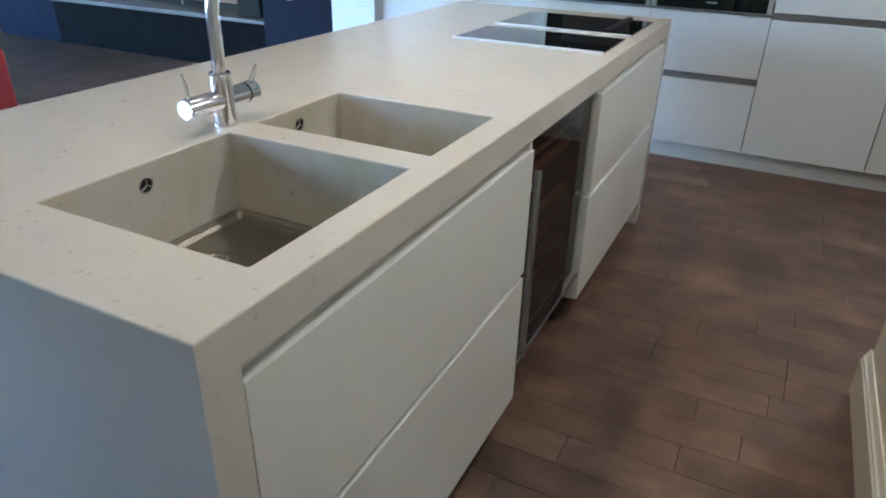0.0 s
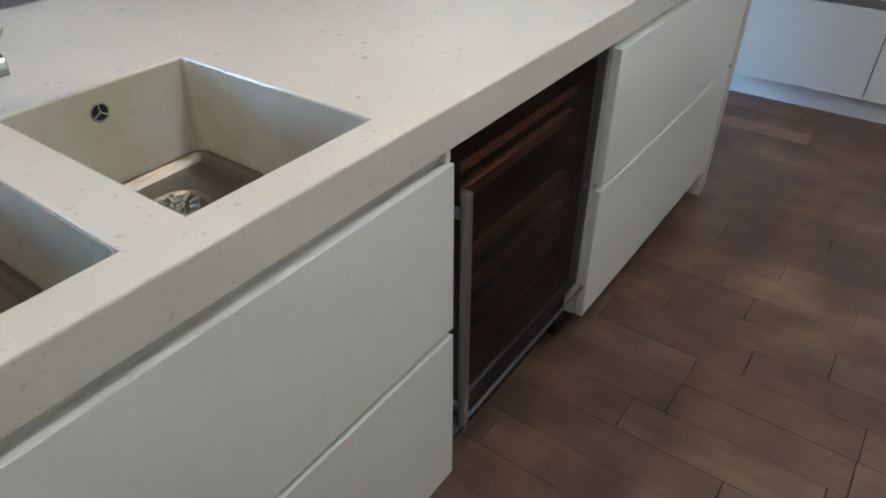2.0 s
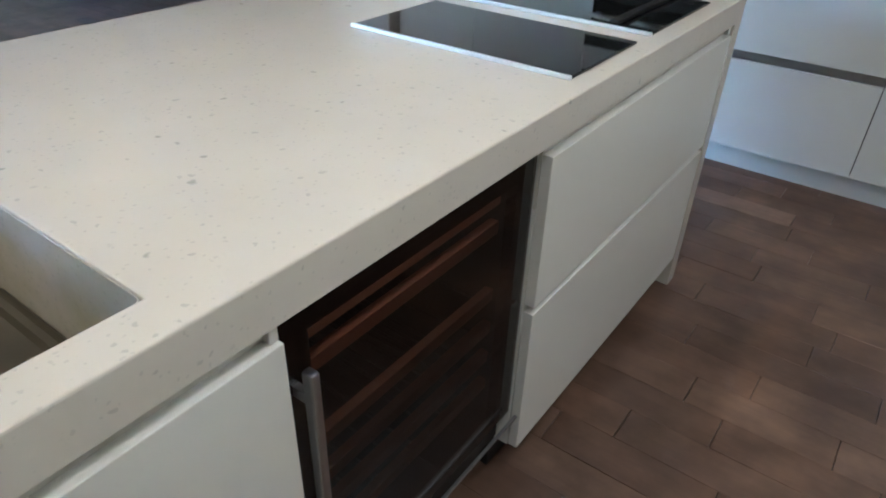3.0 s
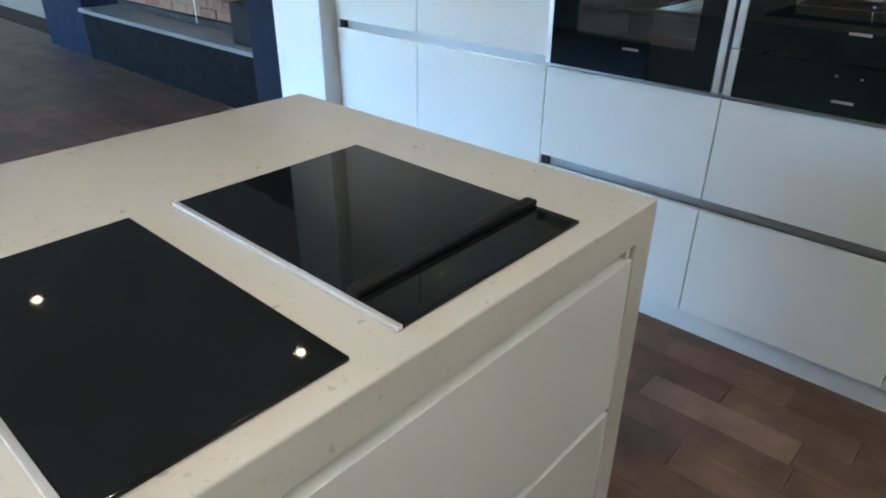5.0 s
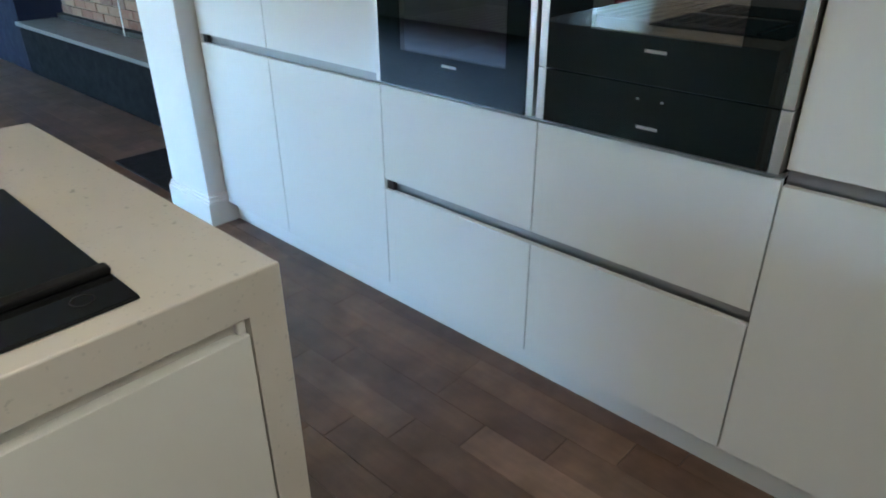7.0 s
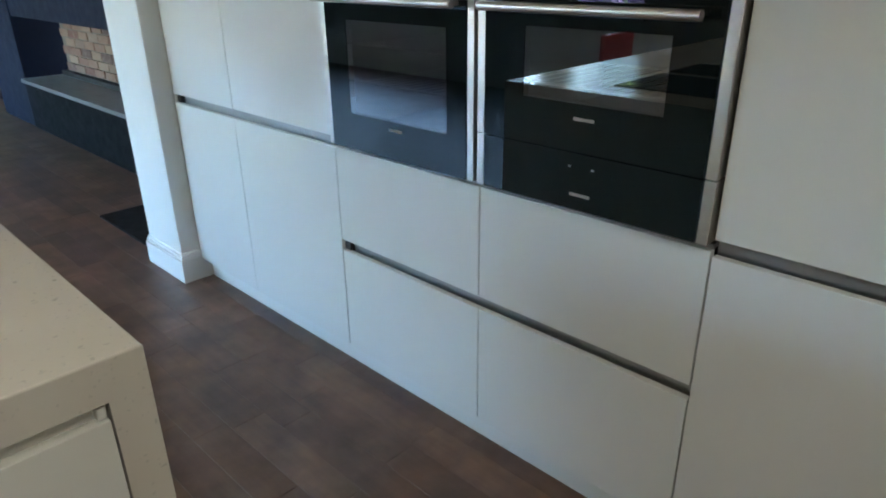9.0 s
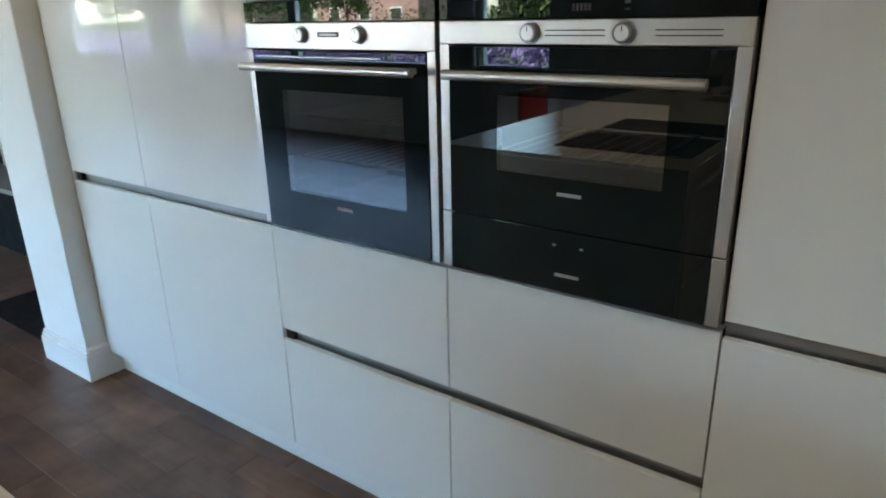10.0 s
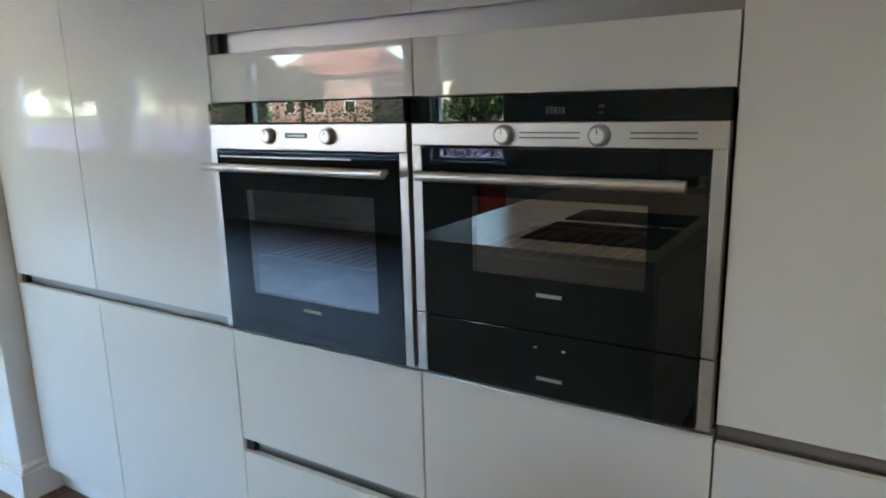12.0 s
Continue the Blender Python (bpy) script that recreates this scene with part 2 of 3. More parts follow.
M_BLACKGLASS.node_tree.nodes["Principled BSDF"].inputs["Specular IOR Level"].default_value = 0.42
M_HOBGLASS.node_tree.nodes["Principled BSDF"].inputs["Specular IOR Level"].default_value = 0.24
M_MATTBLACK.node_tree.nodes["Principled BSDF"].inputs["Specular IOR Level"].default_value = 0.2
for dull in (M_SLATE, M_NAVY, M_MAT):
    dull.node_tree.nodes["Principled BSDF"].inputs["Specular IOR Level"].default_value = 0.15
M_LED = bpy.data.materials.new("led_strip")
M_LED.use_nodes = True
M_LED.node_tree.nodes["Principled BSDF"].inputs["Emission Color"].default_value = (1.0, 0.85, 0.65, 1)
M_LED.node_tree.nodes["Principled BSDF"].inputs["Emission Strength"].default_value = 0.22


# ---- building helpers ----
def box(bm, x0, x1, y0, y1, z0, z1, bevel=0.0, seg=2):
    r = bmesh.ops.create_cube(bm, size=1)
    vs = r["verts"]
    bmesh.ops.scale(bm, vec=(x1 - x0, y1 - y0, z1 - z0), verts=vs)
    bmesh.ops.translate(bm, vec=((x0 + x1) / 2, (y0 + y1) / 2, (z0 + z1) / 2), verts=vs)
    if bevel:
        es = list({e for v in vs for e in v.link_edges})
        bmesh.ops.bevel(bm, geom=es, offset=bevel, segments=seg, affect="EDGES", profile=0.5)
    return vs


def rod(bm, a, b, r, r2=None, seg=20):
    a, b = Vector(a), Vector(b)
    res = bmesh.ops.create_cone(bm, cap_ends=True, segments=seg, radius1=r, radius2=r if r2 is None else r2, depth=(b - a).length)
    q = Vector((0, 0, 1)).rotation_difference(b - a)
    bmesh.ops.transform(bm, matrix=Matrix.Translation((a + b) / 2) @ q.to_matrix().to_4x4(), verts=res["verts"])
    return res["verts"]


def tube(bm, pts, r, seg=20):
    rings = []
    pts = [Vector(p) for p in pts]
    for i, p in enumerate(pts):
        d = (pts[min(i + 1, len(pts) - 1)] - pts[max(i - 1, 0)]).normalized()
        q = Vector((0, 0, 1)).rotation_difference(d).to_matrix()
        rings.append([bm.verts.new(p + q @ Vector((r * math.cos(k * math.tau / seg), r * math.sin(k * math.tau / seg), 0))) for k in range(seg)])
    for a, b in zip(rings, rings[1:]):
        for k in range(seg):
            bm.faces.new((a[k], a[(k + 1) % seg], b[(k + 1) % seg], b[k]))
    bm.faces.new(rings[0][::-1])
    bm.faces.new(rings[-1])


def extrude_profile(bm, pts, y0, y1):
    """A closed outline of (x, z) points drawn from y0 to y1."""
    a = [bm.verts.new((x, y0, z)) for x, z in pts]
    b = [bm.verts.new((x, y1, z)) for x, z in pts]
    n = len(pts)
    for i in range(n):
        bm.faces.new((a[i], a[(i + 1) % n], b[(i + 1) % n], b[i]))
    bm.faces.new(a[::-1])
    bm.faces.new(b)
    bmesh.ops.recalc_face_normals(bm, faces=bm.faces[:])


def finish(bm, name, material, smooth=True):
    me = bpy.data.meshes.new(name)
    bm.to_mesh(me)
    bm.free()
    me.materials.append(material)
    if smooth:
        me.polygons.foreach_set("use_smooth", [True] * len(me.polygons))
        me.set_sharp_from_angle(angle=radians(20))
    return me


def part(name, bm, material, parent, label=""):
    ob = new(name, finish(bm, name, material))
    ob.parent = parent
    return tagged(ob, label) if label else ob


def thing(name, label, category, group="", kind="", at=(0, 0, 0)):
    ob = new(name)
    ob.empty_display_size = 0.05
    ob.location = at
    return tagged(ob, label, category, group, kind)


def setting(name, bm, material, label, category):
    return tagged(new(name, finish(bm, name, material)), label, category, "", "structure")


def B(*args, **kw):
    bm = bmesh.new()
    box(bm, *args, **kw)
    return bm


def sheet_y(x0, x1, y, z0, z1, way):
    """One glazing surface across y, its outer side towards way."""
    bm = bmesh.new()
    vs = [bm.verts.new(p) for p in ((x0, y, z0), (x1, y, z0), (x1, y, z1), (x0, y, z1))]
    bm.faces.new(vs if way < 0 else vs[::-1])
    return bm


def sheet_x(x, y0, y1, z0, z1):
    """One glazing surface that faces +x."""
    bm = bmesh.new()
    bm.faces.new([bm.verts.new(p) for p in ((x, y0, z0), (x, y1, z0), (x, y1, z1), (x, y0, z1))])
    return bm


# ---- the room's shell ----
XL, XR, YS, YN, ZC = -12.4, 2.2, -1.3, 4.25, 2.4
bm = bmesh.new()
box(bm, XL - 0.2, XR + 0.2, YS - 0.2, 5.2, -0.25, -0.02)
setting("floor", bm, M_GROUT, "dark brown wood plank floor with worn joints", "floor")
bm = bmesh.new()
box(bm, XL - 0.2, XR + 0.2, YS - 0.2, 5.2, ZC, ZC + 0.2)
setting("ceiling", bm, M_CEIL, "plain white painted plaster ceiling", "ceiling")
bm = bmesh.new()
box(bm, -2.36, XR + 0.2, YN, YN + 0.2, -0.02, ZC)
setting("wall_north", bm, M_WALL, "white painted plaster wall behind tall units", "wall")
bm = bmesh.new()
box(bm, XR, XR + 0.2, YS, YN, -0.02, ZC)
setting("wall_east", bm, M_WALL, "white painted plaster wall", "wall")
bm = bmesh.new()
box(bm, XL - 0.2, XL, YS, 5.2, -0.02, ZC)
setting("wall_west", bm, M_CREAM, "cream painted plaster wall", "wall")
# window wall: a glazed band between two solid lengths
WX0, WX1, WZ0, WZ1 = -11.7, -2.45, 0.80, 2.1
bm = bmesh.new()
box(bm, XL, WX0, YS - 0.2, YS, -0.02, ZC)
box(bm, WX1, XR, YS - 0.2, YS, -0.02, ZC)
box(bm, WX0, WX1, YS - 0.2, YS, WZ1, ZC)
box(bm, WX0, WX1, YS - 0.2, YS, -0.02, WZ0)
box(bm, -3.66, -3.34, YS - 0.2, YS, WZ0, WZ1)
box(bm, -9.25, -8.55, YS - 0.2, YS, WZ0, WZ1)
setting("wall_south", bm, M_WALL, "white painted wall around a long window band", "wall")
# partition that ends beside the aisle
bm = bmesh.new()
box(bm, 0.873, 0.995, YS, 1.632, -0.02, ZC, 0.004)
setting("wall_partition", bm, M_TRIM, "cream painted partition wall ending at the aisle", "wall")
SK = [(0, 0), (0.020, 0), (0.020, 0.115), (0.016, 0.122), (0.016, 0.128), (0.011, 0.134), (0.006, 0.148), (0.005, 0.154), (0, 0.154)]
bm = bmesh.new()
extrude_profile(bm, [(0.873 - x, z) for x, z in SK], YS, 1.652)
box(bm, 0.873, 0.995, 1.632, 1.652, 0, 0.12, 0.002)
box(bm, 0.873, 0.995, 1.632, 1.643, 0.12, 0.154, 0.002)
setting("baseboard", bm, M_TRIM, "cream moulded skirting board along the partition", "skirting board")

# pier beside the tall units, with its skirting
bm = bmesh.new()
box(bm, -2.335, -1.993, 3.485, YN, -0.02, ZC, 0.006)
setting("wall_pier", bm, M_PIER, "white painted pier beside the tall units", "wall")
bm = bmesh.new()
for o, z0, z1 in ((0.016, 0, 0.11), (0.011, 0.11, 0.125), (0.006, 0.125, 0.14)):
    box(bm, -2.335 - o, -1.981 + o * 0.6, 3.485 - o, 3.62, z0, z1, 0.003)
setting("trim", bm, M_PIER, "white moulded skirting wrapped round the pier", "skirting board")

# fireplace wall: dark jamb, dark breast, brick back
bm = bmesh.new()
box(bm, -3.40, -2.335, 4.02, 4.6, -0.02, ZC, 0.004)
setting("wall_jamb", bm, M_NAVY, "midnight blue painted wall beside the hearth", "wall")
bm = bmesh.new()
box(bm, -6.0, -3.40, 4.05, 4.6, 0.96, ZC, 0.004)
setting("wall_breast", bm, M_NAVY, "midnight blue painted chimney breast over the hearth", "wall")
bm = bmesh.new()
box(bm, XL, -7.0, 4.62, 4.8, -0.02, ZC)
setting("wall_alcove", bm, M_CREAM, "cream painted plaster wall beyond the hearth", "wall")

bm = bmesh.new()
box(bm, -7.0, -6.05, 4.05, 4.8, -0.02, ZC, 0.004)
setting("wall_flank", bm, M_NAVY, "midnight blue painted wall flanking the hearth", "wall")

# long window over the garden
win = tagged(thing("window_1", "long white framed window over a garden", "window"), kind="structure")
for x0, x1, lights in ((WX0, -9.25, 1), (-8.55, -3.66, 2), (-3.34, WX1, 1)):
    bm = bmesh.new()
    box(bm, x0, x1, YS - 0.14, YS - 0.06, WZ0, WZ0 + 0.06, 0.006)
    box(bm, x0, x1, YS - 0.14, YS - 0.06, WZ1 - 0.07, WZ1, 0.006)
    part("window_frame", bm, M_FRAME, win)
    part("window_sill", B(x0 + 0.003, x1 - 0.003, YS - 0.058, YS + 0.05, WZ0 + 0.001, WZ0 + 0.025, bevel=0.006), M_FRAME, win)
    step = (x1 - x0) / lights
    for k in range(lights):
        a, b = x0 + k * step, x0 + (k + 1) * step
        for x in (a, b - 0.07):
            part("mullion", B(x, x + 0.07, YS - 0.138, YS - 0.062, WZ0 + 0.06, WZ1 - 0.07, bevel=0.006), M_FRAME, win)
        p = part("pane", sheet_y(a + 0.07, b - 0.07, YS - 0.10, WZ0 + 0.06, WZ1 - 0.07, 1), M_PANE, win)
        p.visible_shadow = False


# ---- outside, seen in the reflections ----
bm = bmesh.new()
box(bm, -400, 400, -600, YS - 0.2, -0.5, -0.16)
setting("ground", bm, M_GRASS, "mown green lawn beyond the house", "lawn")
setting("pavement", B(-16, 3, -3.3, YS - 0.2, -0.16, -0.08), M_PAVE, "pale stone terrace outside the window", "terrace")


def leaf_cloud(bm, rng, centre, radii, count, size):
    for _ in range(count):
        while True:
            p = Vector((rng.uniform(-1, 1), rng.uniform(-1, 1), rng.uniform(-1, 1)))
            if 0.35 < p.length < 1:
                break
        c = Vector(centre) + Vector((p.x * radii[0], p.y * radii[1], p.z * radii[2]))
        u = Vector((rng.gauss(0, 1), rng.gauss(0, 1), rng.gauss(0, 1))).normalized()
        w = u.orthogonal().normalized() * size * rng.uniform(0.3, 0.6)
        u = u * size * rng.uniform(0.6, 1.2)
        vs = [bm.verts.new(c + d) for d in (-u, w, u, -w)]
        bm.faces.new(vs)


def make_tree(x, y, h, w, seed):
    rng = random.Random(seed)
    t = thing("tree", "broad leafy green garden tree", "tree", "garden trees", at=(x, y, -0.16))
    bm = bmesh.new()
    rod(bm, (0, 0, 0), (0, 0, h * 0.55), 0.16, 0.08, 10)
    for k in range(6):
        a = k * 1.1 + rng.random()
        rod(bm, (0, 0, h * rng.uniform(0.3, 0.5)), (math.cos(a) * w * 0.6, math.sin(a) * w * 0.6, h * rng.uniform(0.6, 0.85)), 0.06, 0.02, 8)
    part("trunk", bm, M_BARK, t)
    bm = bmesh.new()
    for k in range(11):
        a = k * 2.4
        rr = w * rng.uniform(0.1, 0.6)
        leaf_cloud(bm, rng, (math.cos(a) * rr, math.sin(a) * rr, h * rng.uniform(0.45, 0.9)), (w * 0.42, w * 0.42, h * 0.17), 430, 0.14)
    part("crown", bm, M_LEAF, t)


def make_house(x, y, w, d, h, roof):
    t = thing("house", "two storey brick house with a clay tile roof", "house", "houses across the gardens", at=(x, y, -0.16))
    part("wall", B(-w / 2, w / 2, -d / 2, d / 2, 0, h), M_HOUSE, t)
    bm = bmesh.new()
    pts = [(-w / 2 - 0.4, -d / 2 - 0.4, h), (w / 2 + 0.4, -d / 2 - 0.4, h), (w / 2 + 0.4, d / 2 + 0.4, h), (-w / 2 - 0.4, d / 2 + 0.4, h), (-w / 2 + 1.4, 0, h + roof), (w / 2 - 1.4, 0, h + roof)]
    v = [bm.verts.new(p) for p in pts]
    for f in ((0, 1, 5, 4), (1, 2, 5), (2, 3, 4, 5), (3, 0, 4), (3, 2, 1, 0)):
        bm.faces.new([v[i] for i in f])
    part("roof", bm, M_ROOF, t)
    part("chimney", B(w * 0.22, w * 0.22 + 0.7, -0.4, 0.4, h + roof * 0.3, h + roof + 0.9), M_HOUSE, t)
    for wx in (-0.3, 0.0, 0.3):
        for wz in (1.0, 3.5):
            wi = part("window", B(wx * w - 0.7, wx * w + 0.7, d / 2 - 0.02, d / 2 + 0.05, wz, wz + 1.2), M_FRAME, t)
            part("pane", B(wx * w - 0.6, wx * w + 0.6, d / 2 + 0.05, d / 2 + 0.07, wz + 0.1, wz + 1.1), M_BLACKGLASS, wi)


make_house(-45, -50, 13, 8, 4.6, 2.6)
make_house(-62, -47, 9, 8, 3.6, 2.0)
make_house(-27, -54, 11, 8, 4.6, 2.6)
make_tree(-28.0, -22, 4.6, 2.1, 3)
make_tree(-30, -14, 5.2, 2.6, 4)
make_tree(-25.0, -14.5, 5.6, 2.8, 9)
make_tree(-6.0, -7.6, 3.3, 1.5, 5)
make_tree(-36, -34, 4.6, 2.4, 6)
make_tree(-33.5, -12.5, 6.2, 3.0, 12)
make_tree(-38.5, -13.5, 6.6, 3.2, 14)
make_tree(-21.5, -13.2, 5.2, 2.5, 15)
rng = random.Random(11)
bm = bmesh.new()
for k in range(60):
    leaf_cloud(bm, rng, (-34 + k * 0.55, -9.0 + math.sin(k * 0.7) * 0.2, 0.72 + 0.12 * math.sin(k * 1.9)), (0.5, 0.45, 0.95), 480, 0.055)
tagged(new("hedge", finish(bm, "hedge", M_LEAF)), "clipped green garden hedge on the boundary", "hedge", "", "stuff")
bm = bmesh.new()
for k in range(126):
    leaf_cloud(bm, rng, (-22 + (k // 3) * 0.45, -4.3 - (k % 3) * 0.85 + math.sin(k) * 0.2, 0.5), (0.42, 0.55, 0.62), 170, 0.06)
tagged(new("lavender_bed", finish(bm, "lavender_bed", M_LAVENDER)), "purple lavender in flower beside the terrace", "flower bed", "", "stuff")


def ring_stack(bm, x0, x1, y0, y1, radius, profile, fill=True, seg=5):
    """Rounded rectangles, one for each (inset, z), skinned together."""
    rings = []
    for inset, z in profile:
        r = max(radius - inset, 0.004)
        a0, a1, b0, b1 = x0 + inset, x1 - inset, y0 + inset, y1 - inset
        ring = []
        for cx, cy, start in ((a1 - r, b1 - r, 0), (a0 + r, b1 - r, 90), (a0 + r, b0 + r, 180), (a1 - r, b0 + r, 270)):
            for k in range(seg + 1):
                a = radians(start + 90 * k / seg)
                ring.append(bm.verts.new((cx + r * math.cos(a), cy + r * math.sin(a), z)))
        rings.append(ring)
    n = len(rings[0])
    for a, b in zip(rings, rings[1:]):
        for k in range(n):
            bm.faces.new((a[k], a[(k + 1) % n], b[(k + 1) % n], b[k]))
    if fill:
        bm.faces.new(rings[-1])
    bmesh.ops.recalc_face_normals(bm, faces=bm.faces[:])


# ---- the island ----
TOP, IX, IL = 0.90, -0.95, 2.60
SINKS = ((0.150, 0.540), (0.614, 0.897))
SX0, SX1 = -0.455, -0.062
worktop = thing("worktop", "cream speckled composite island worktop with two moulded sinks", "worktop")
bm = bmesh.new()
xs = [IX, SX0, SX1, 0.0]
ys = [0.0, SINKS[0][0], SINKS[0][1], SINKS[1][0], SINKS[1][1], IL]
grid = [[bm.verts.new((x, y, TOP)) for y in ys] for x in xs]
for i in range(3):
    for j in range(5):
        if not (i == 1 and j in (1, 3)):
            bm.faces.new((grid[i][j], grid[i + 1][j], grid[i + 1][j + 1], grid[i][j + 1]))
r = bmesh.ops.extrude_face_region(bm, geom=bm.faces[:])
bmesh.ops.translate(bm, vec=(0, 0, -0.063), verts=[v for v in r["geom"] if isinstance(v, bmesh.types.BMVert)])
bmesh.ops.recalc_face_normals(bm, faces=bm.faces[:])
edges = [e for e in bm.edges if all(abs(v.co.z - TOP) < 1e-5 for v in e.verts) and any(abs(f.normal.z) < 0.5 for f in e.link_faces)]
bmesh.ops.bevel(bm, geom=edges, offset=0.003, segments=2, affect="EDGES", profile=0.5)
part("slab", bm, M_QUARTZ, worktop)
part("end_panel", B(IX, 0, 0, 0.057, 0, TOP - 0.063), M_QUARTZ, worktop)
part("end_panel", B(IX, 0, 2.545, IL, 0, TOP - 0.063), M_QUARTZ, worktop)
for k, (y0, y1) in enumerate(SINKS):
    bm = bmesh.new()
    ring_stack(bm, SX0, SX1, y0, y1, 0.012, [(-0.012, 0.72), (-0.012, TOP - 0.065), (0.0004, TOP - 0.064), (0.0004, TOP - 0.004), (0.0014, TOP - 0.0036), (0.0014, 0.75), (0.004, 0.735), (0.012, 0.731)], True, 4)
    bowl = part("sink_bowl", bm, M_BOWL, worktop, "square moulded bowl with faint stains and specks")
    bm = bmesh.new()
    ring_stack(bm, SX0 + 0.004, SX1 - 0.004, y0 + 0.004, y1 - 0.004, 0.03,
               [(0, 0.732), (0, 0.744), (0.004, 0.748), (0.012, 0.749), (0.02, 0.745), (0.026, 0.738), (0.036, 0.7345), (0.05, 0.734)], True, 6)
    part("steel_tray", bm, M_SINKSTEEL, bowl, "worn stainless steel base tray")
    dy = 0.335 if k == 0 else 0.756
    bm = bmesh.new()
    prof = [(0.058, 0.7345), (0.057, 0.7385), (0.050, 0.7395), (0.046, 0.736), (0.044, 0.7352)]
    rings = [[bm.verts.new((-0.33 + rr * math.cos(a * math.tau / 32), dy + rr * math.sin(a * math.tau / 32), z)) for a in range(32)] for rr, z in prof]
    for a, b in zip(rings, rings[1:]):
        for q in range(32):
            bm.faces.new((a[q], a[(q + 1) % 32], b[(q + 1) % 32], b[q]))
    bm.faces.new(rings[-1])
    bmesh.ops.recalc_face_normals(bm, faces=bm.faces[:])
    drain = part("drain", bm, M_SINKSTEEL, bowl, "stainless steel waste ring")
    bm = bmesh.new()
    rod(bm, (-0.33, dy, 0.7345), (-0.33, dy, 0.7375), 0.041, 0.040, 28)
    part("basket", bm, M_DRAIN, drain, "dull perforated basket")
    bm = bmesh.new()
    for q in range(9):
        a = q * math.tau / 9
        rod(bm, (-0.33 + 0.018 * math.cos(a), dy + 0.018 * math.sin(a), 0.7375), (-0.33 + 0.034 * math.cos(a), dy + 0.034 * math.sin(a), 0.7405), 0.0042, 0.0052, 8)
    rod(bm, (-0.33, dy, 0.7375), (-0.33, dy, 0.745), 0.013, 0.011, 20)
    rod(bm, (-0.33, dy, 0.745), (-0.33, dy, 0.752), 0.006, 0.0075, 16)
    part("strainer", bm, M_CHROME, drain, "bright pressed petals round a lifting knob")
    oy = (0.335, 0.745)[k]
    bm = bmesh.new()
    rod(bm, (SX0, oy, 0.862), (SX0 + 0.0015, oy, 0.862), 0.0125, None, 24)
    hole = part("overflow", bm, M_DARK, bowl)
    bm = bmesh.new()
    pts = [(SX0 + 0.002, oy + 0.0135 * math.cos(a * math.tau / 24), 0.862 + 0.0135 * math.sin(a * math.tau / 24)) for a in range(25)]
    tube(bm, pts, 0.0017, 8)
    for q in range(3):
        a = radians(90 + 120 * q)
        rod(bm, (SX0 + 0.003, oy, 0.862), (SX0 + 0.003, oy + 0.013 * math.cos(a), 0.862 + 0.013 * math.sin(a)), 0.0018, None, 8)
    part("grille", bm, M_CHROME, hole)


def drawer_unit(y0, y1, label):
    u = thing("drawer_unit", label, "drawer unit", "island drawer units", at=(0, y0, 0))
    w = y1 - y0
    bm = bmesh.new()
    box(bm, -0.62, -0.024, 0.0, w, 0.105, 0.70)
    part("body", bm, M_SATIN, u)
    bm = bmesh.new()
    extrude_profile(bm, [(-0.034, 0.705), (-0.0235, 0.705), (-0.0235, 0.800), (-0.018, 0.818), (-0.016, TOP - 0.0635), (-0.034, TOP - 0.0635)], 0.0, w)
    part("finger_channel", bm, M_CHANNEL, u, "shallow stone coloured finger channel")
    part("plinth", B(-0.60, -0.07, 0.0, w, 0.0, 0.105), M_DARK, u, "dark recessed plinth")
    part("drawer", B(-0.022, -0.001, 0.002, w - 0.002, 0.496, 0.810, bevel=0.0015), M_SATIN, u)
    part("drawer", B(-0.022, -0.001, 0.002, w - 0.002, 0.106, 0.480, bevel=0.0015), M_SATIN, u)
    part("end_cap", B(-0.022, -0.006, w - 0.016, w - 0.003, 0.8115, 0.832, bevel=0.003), M_SATIN, u)
    return u


drawer_unit(0.058, 1.000, "white satin two drawer island unit under the sinks")
drawer_unit(1.576, 2.544, "white satin two drawer island unit under the hobs")
back = tagged(new("island_back_panel", finish(B(IX + 0.03, IX + 0.05, 0.058, 2.544, 0.0, TOP - 0.0635), "island_back_panel", M_SATIN)), "white panel closing the back of the island", "panel")

cooler = thing("wine_cooler", "built-in wine cooler with smoked glass door and wooden shelves", "wine cooler", at=(0, 1.0, 0))
bm = bmesh.new()
box(bm, -0.60, -0.58, 0.004, 0.572, 0.12, 0.834)
box(bm, -0.58, -0.052, 0.004, 0.024, 0.12, 0.834)
box(bm, -0.58, -0.052, 0.552, 0.572, 0.12, 0.834)
box(bm, -0.58, -0.052, 0.024, 0.552, 0.12, 0.21)
box(bm, -0.58, -0.052, 0.024, 0.552, 0.80, 0.834)
part("body", bm, M_DARK, cooler)
part("plinth", B(-0.60, -0.09, 0.002, 0.574, 0.0, 0.118), M_DARK, cooler, "black recessed plinth")
door = part("door_frame", B(-0.050, -0.030, 0.006, 0.57, 0.775, 0.836, bevel=0.002), M_BLACKGLASS, cooler, "black glass header")
for a, b in ((0.006, 0.055), (0.52, 0.57)):
    part("stile", B(-0.050, -0.030, a, b, 0.212, 0.774), M_BLACKGLASS, door)
part("glass", sheet_x(-0.0262, 0.006, 0.57, 0.212, 0.836), M_COOLGLASS, door, "smoked glass")
part("bottom_strip", B(-0.012, -0.005, 0.004, 0.572, 0.205, 0.2105, bevel=0.001), M_ALU, cooler, "thin aluminium strip")
bm = bmesh.new()
box(bm, -0.006, 0.012, 0.018, 0.032, 0.225, 0.752, 0.004)
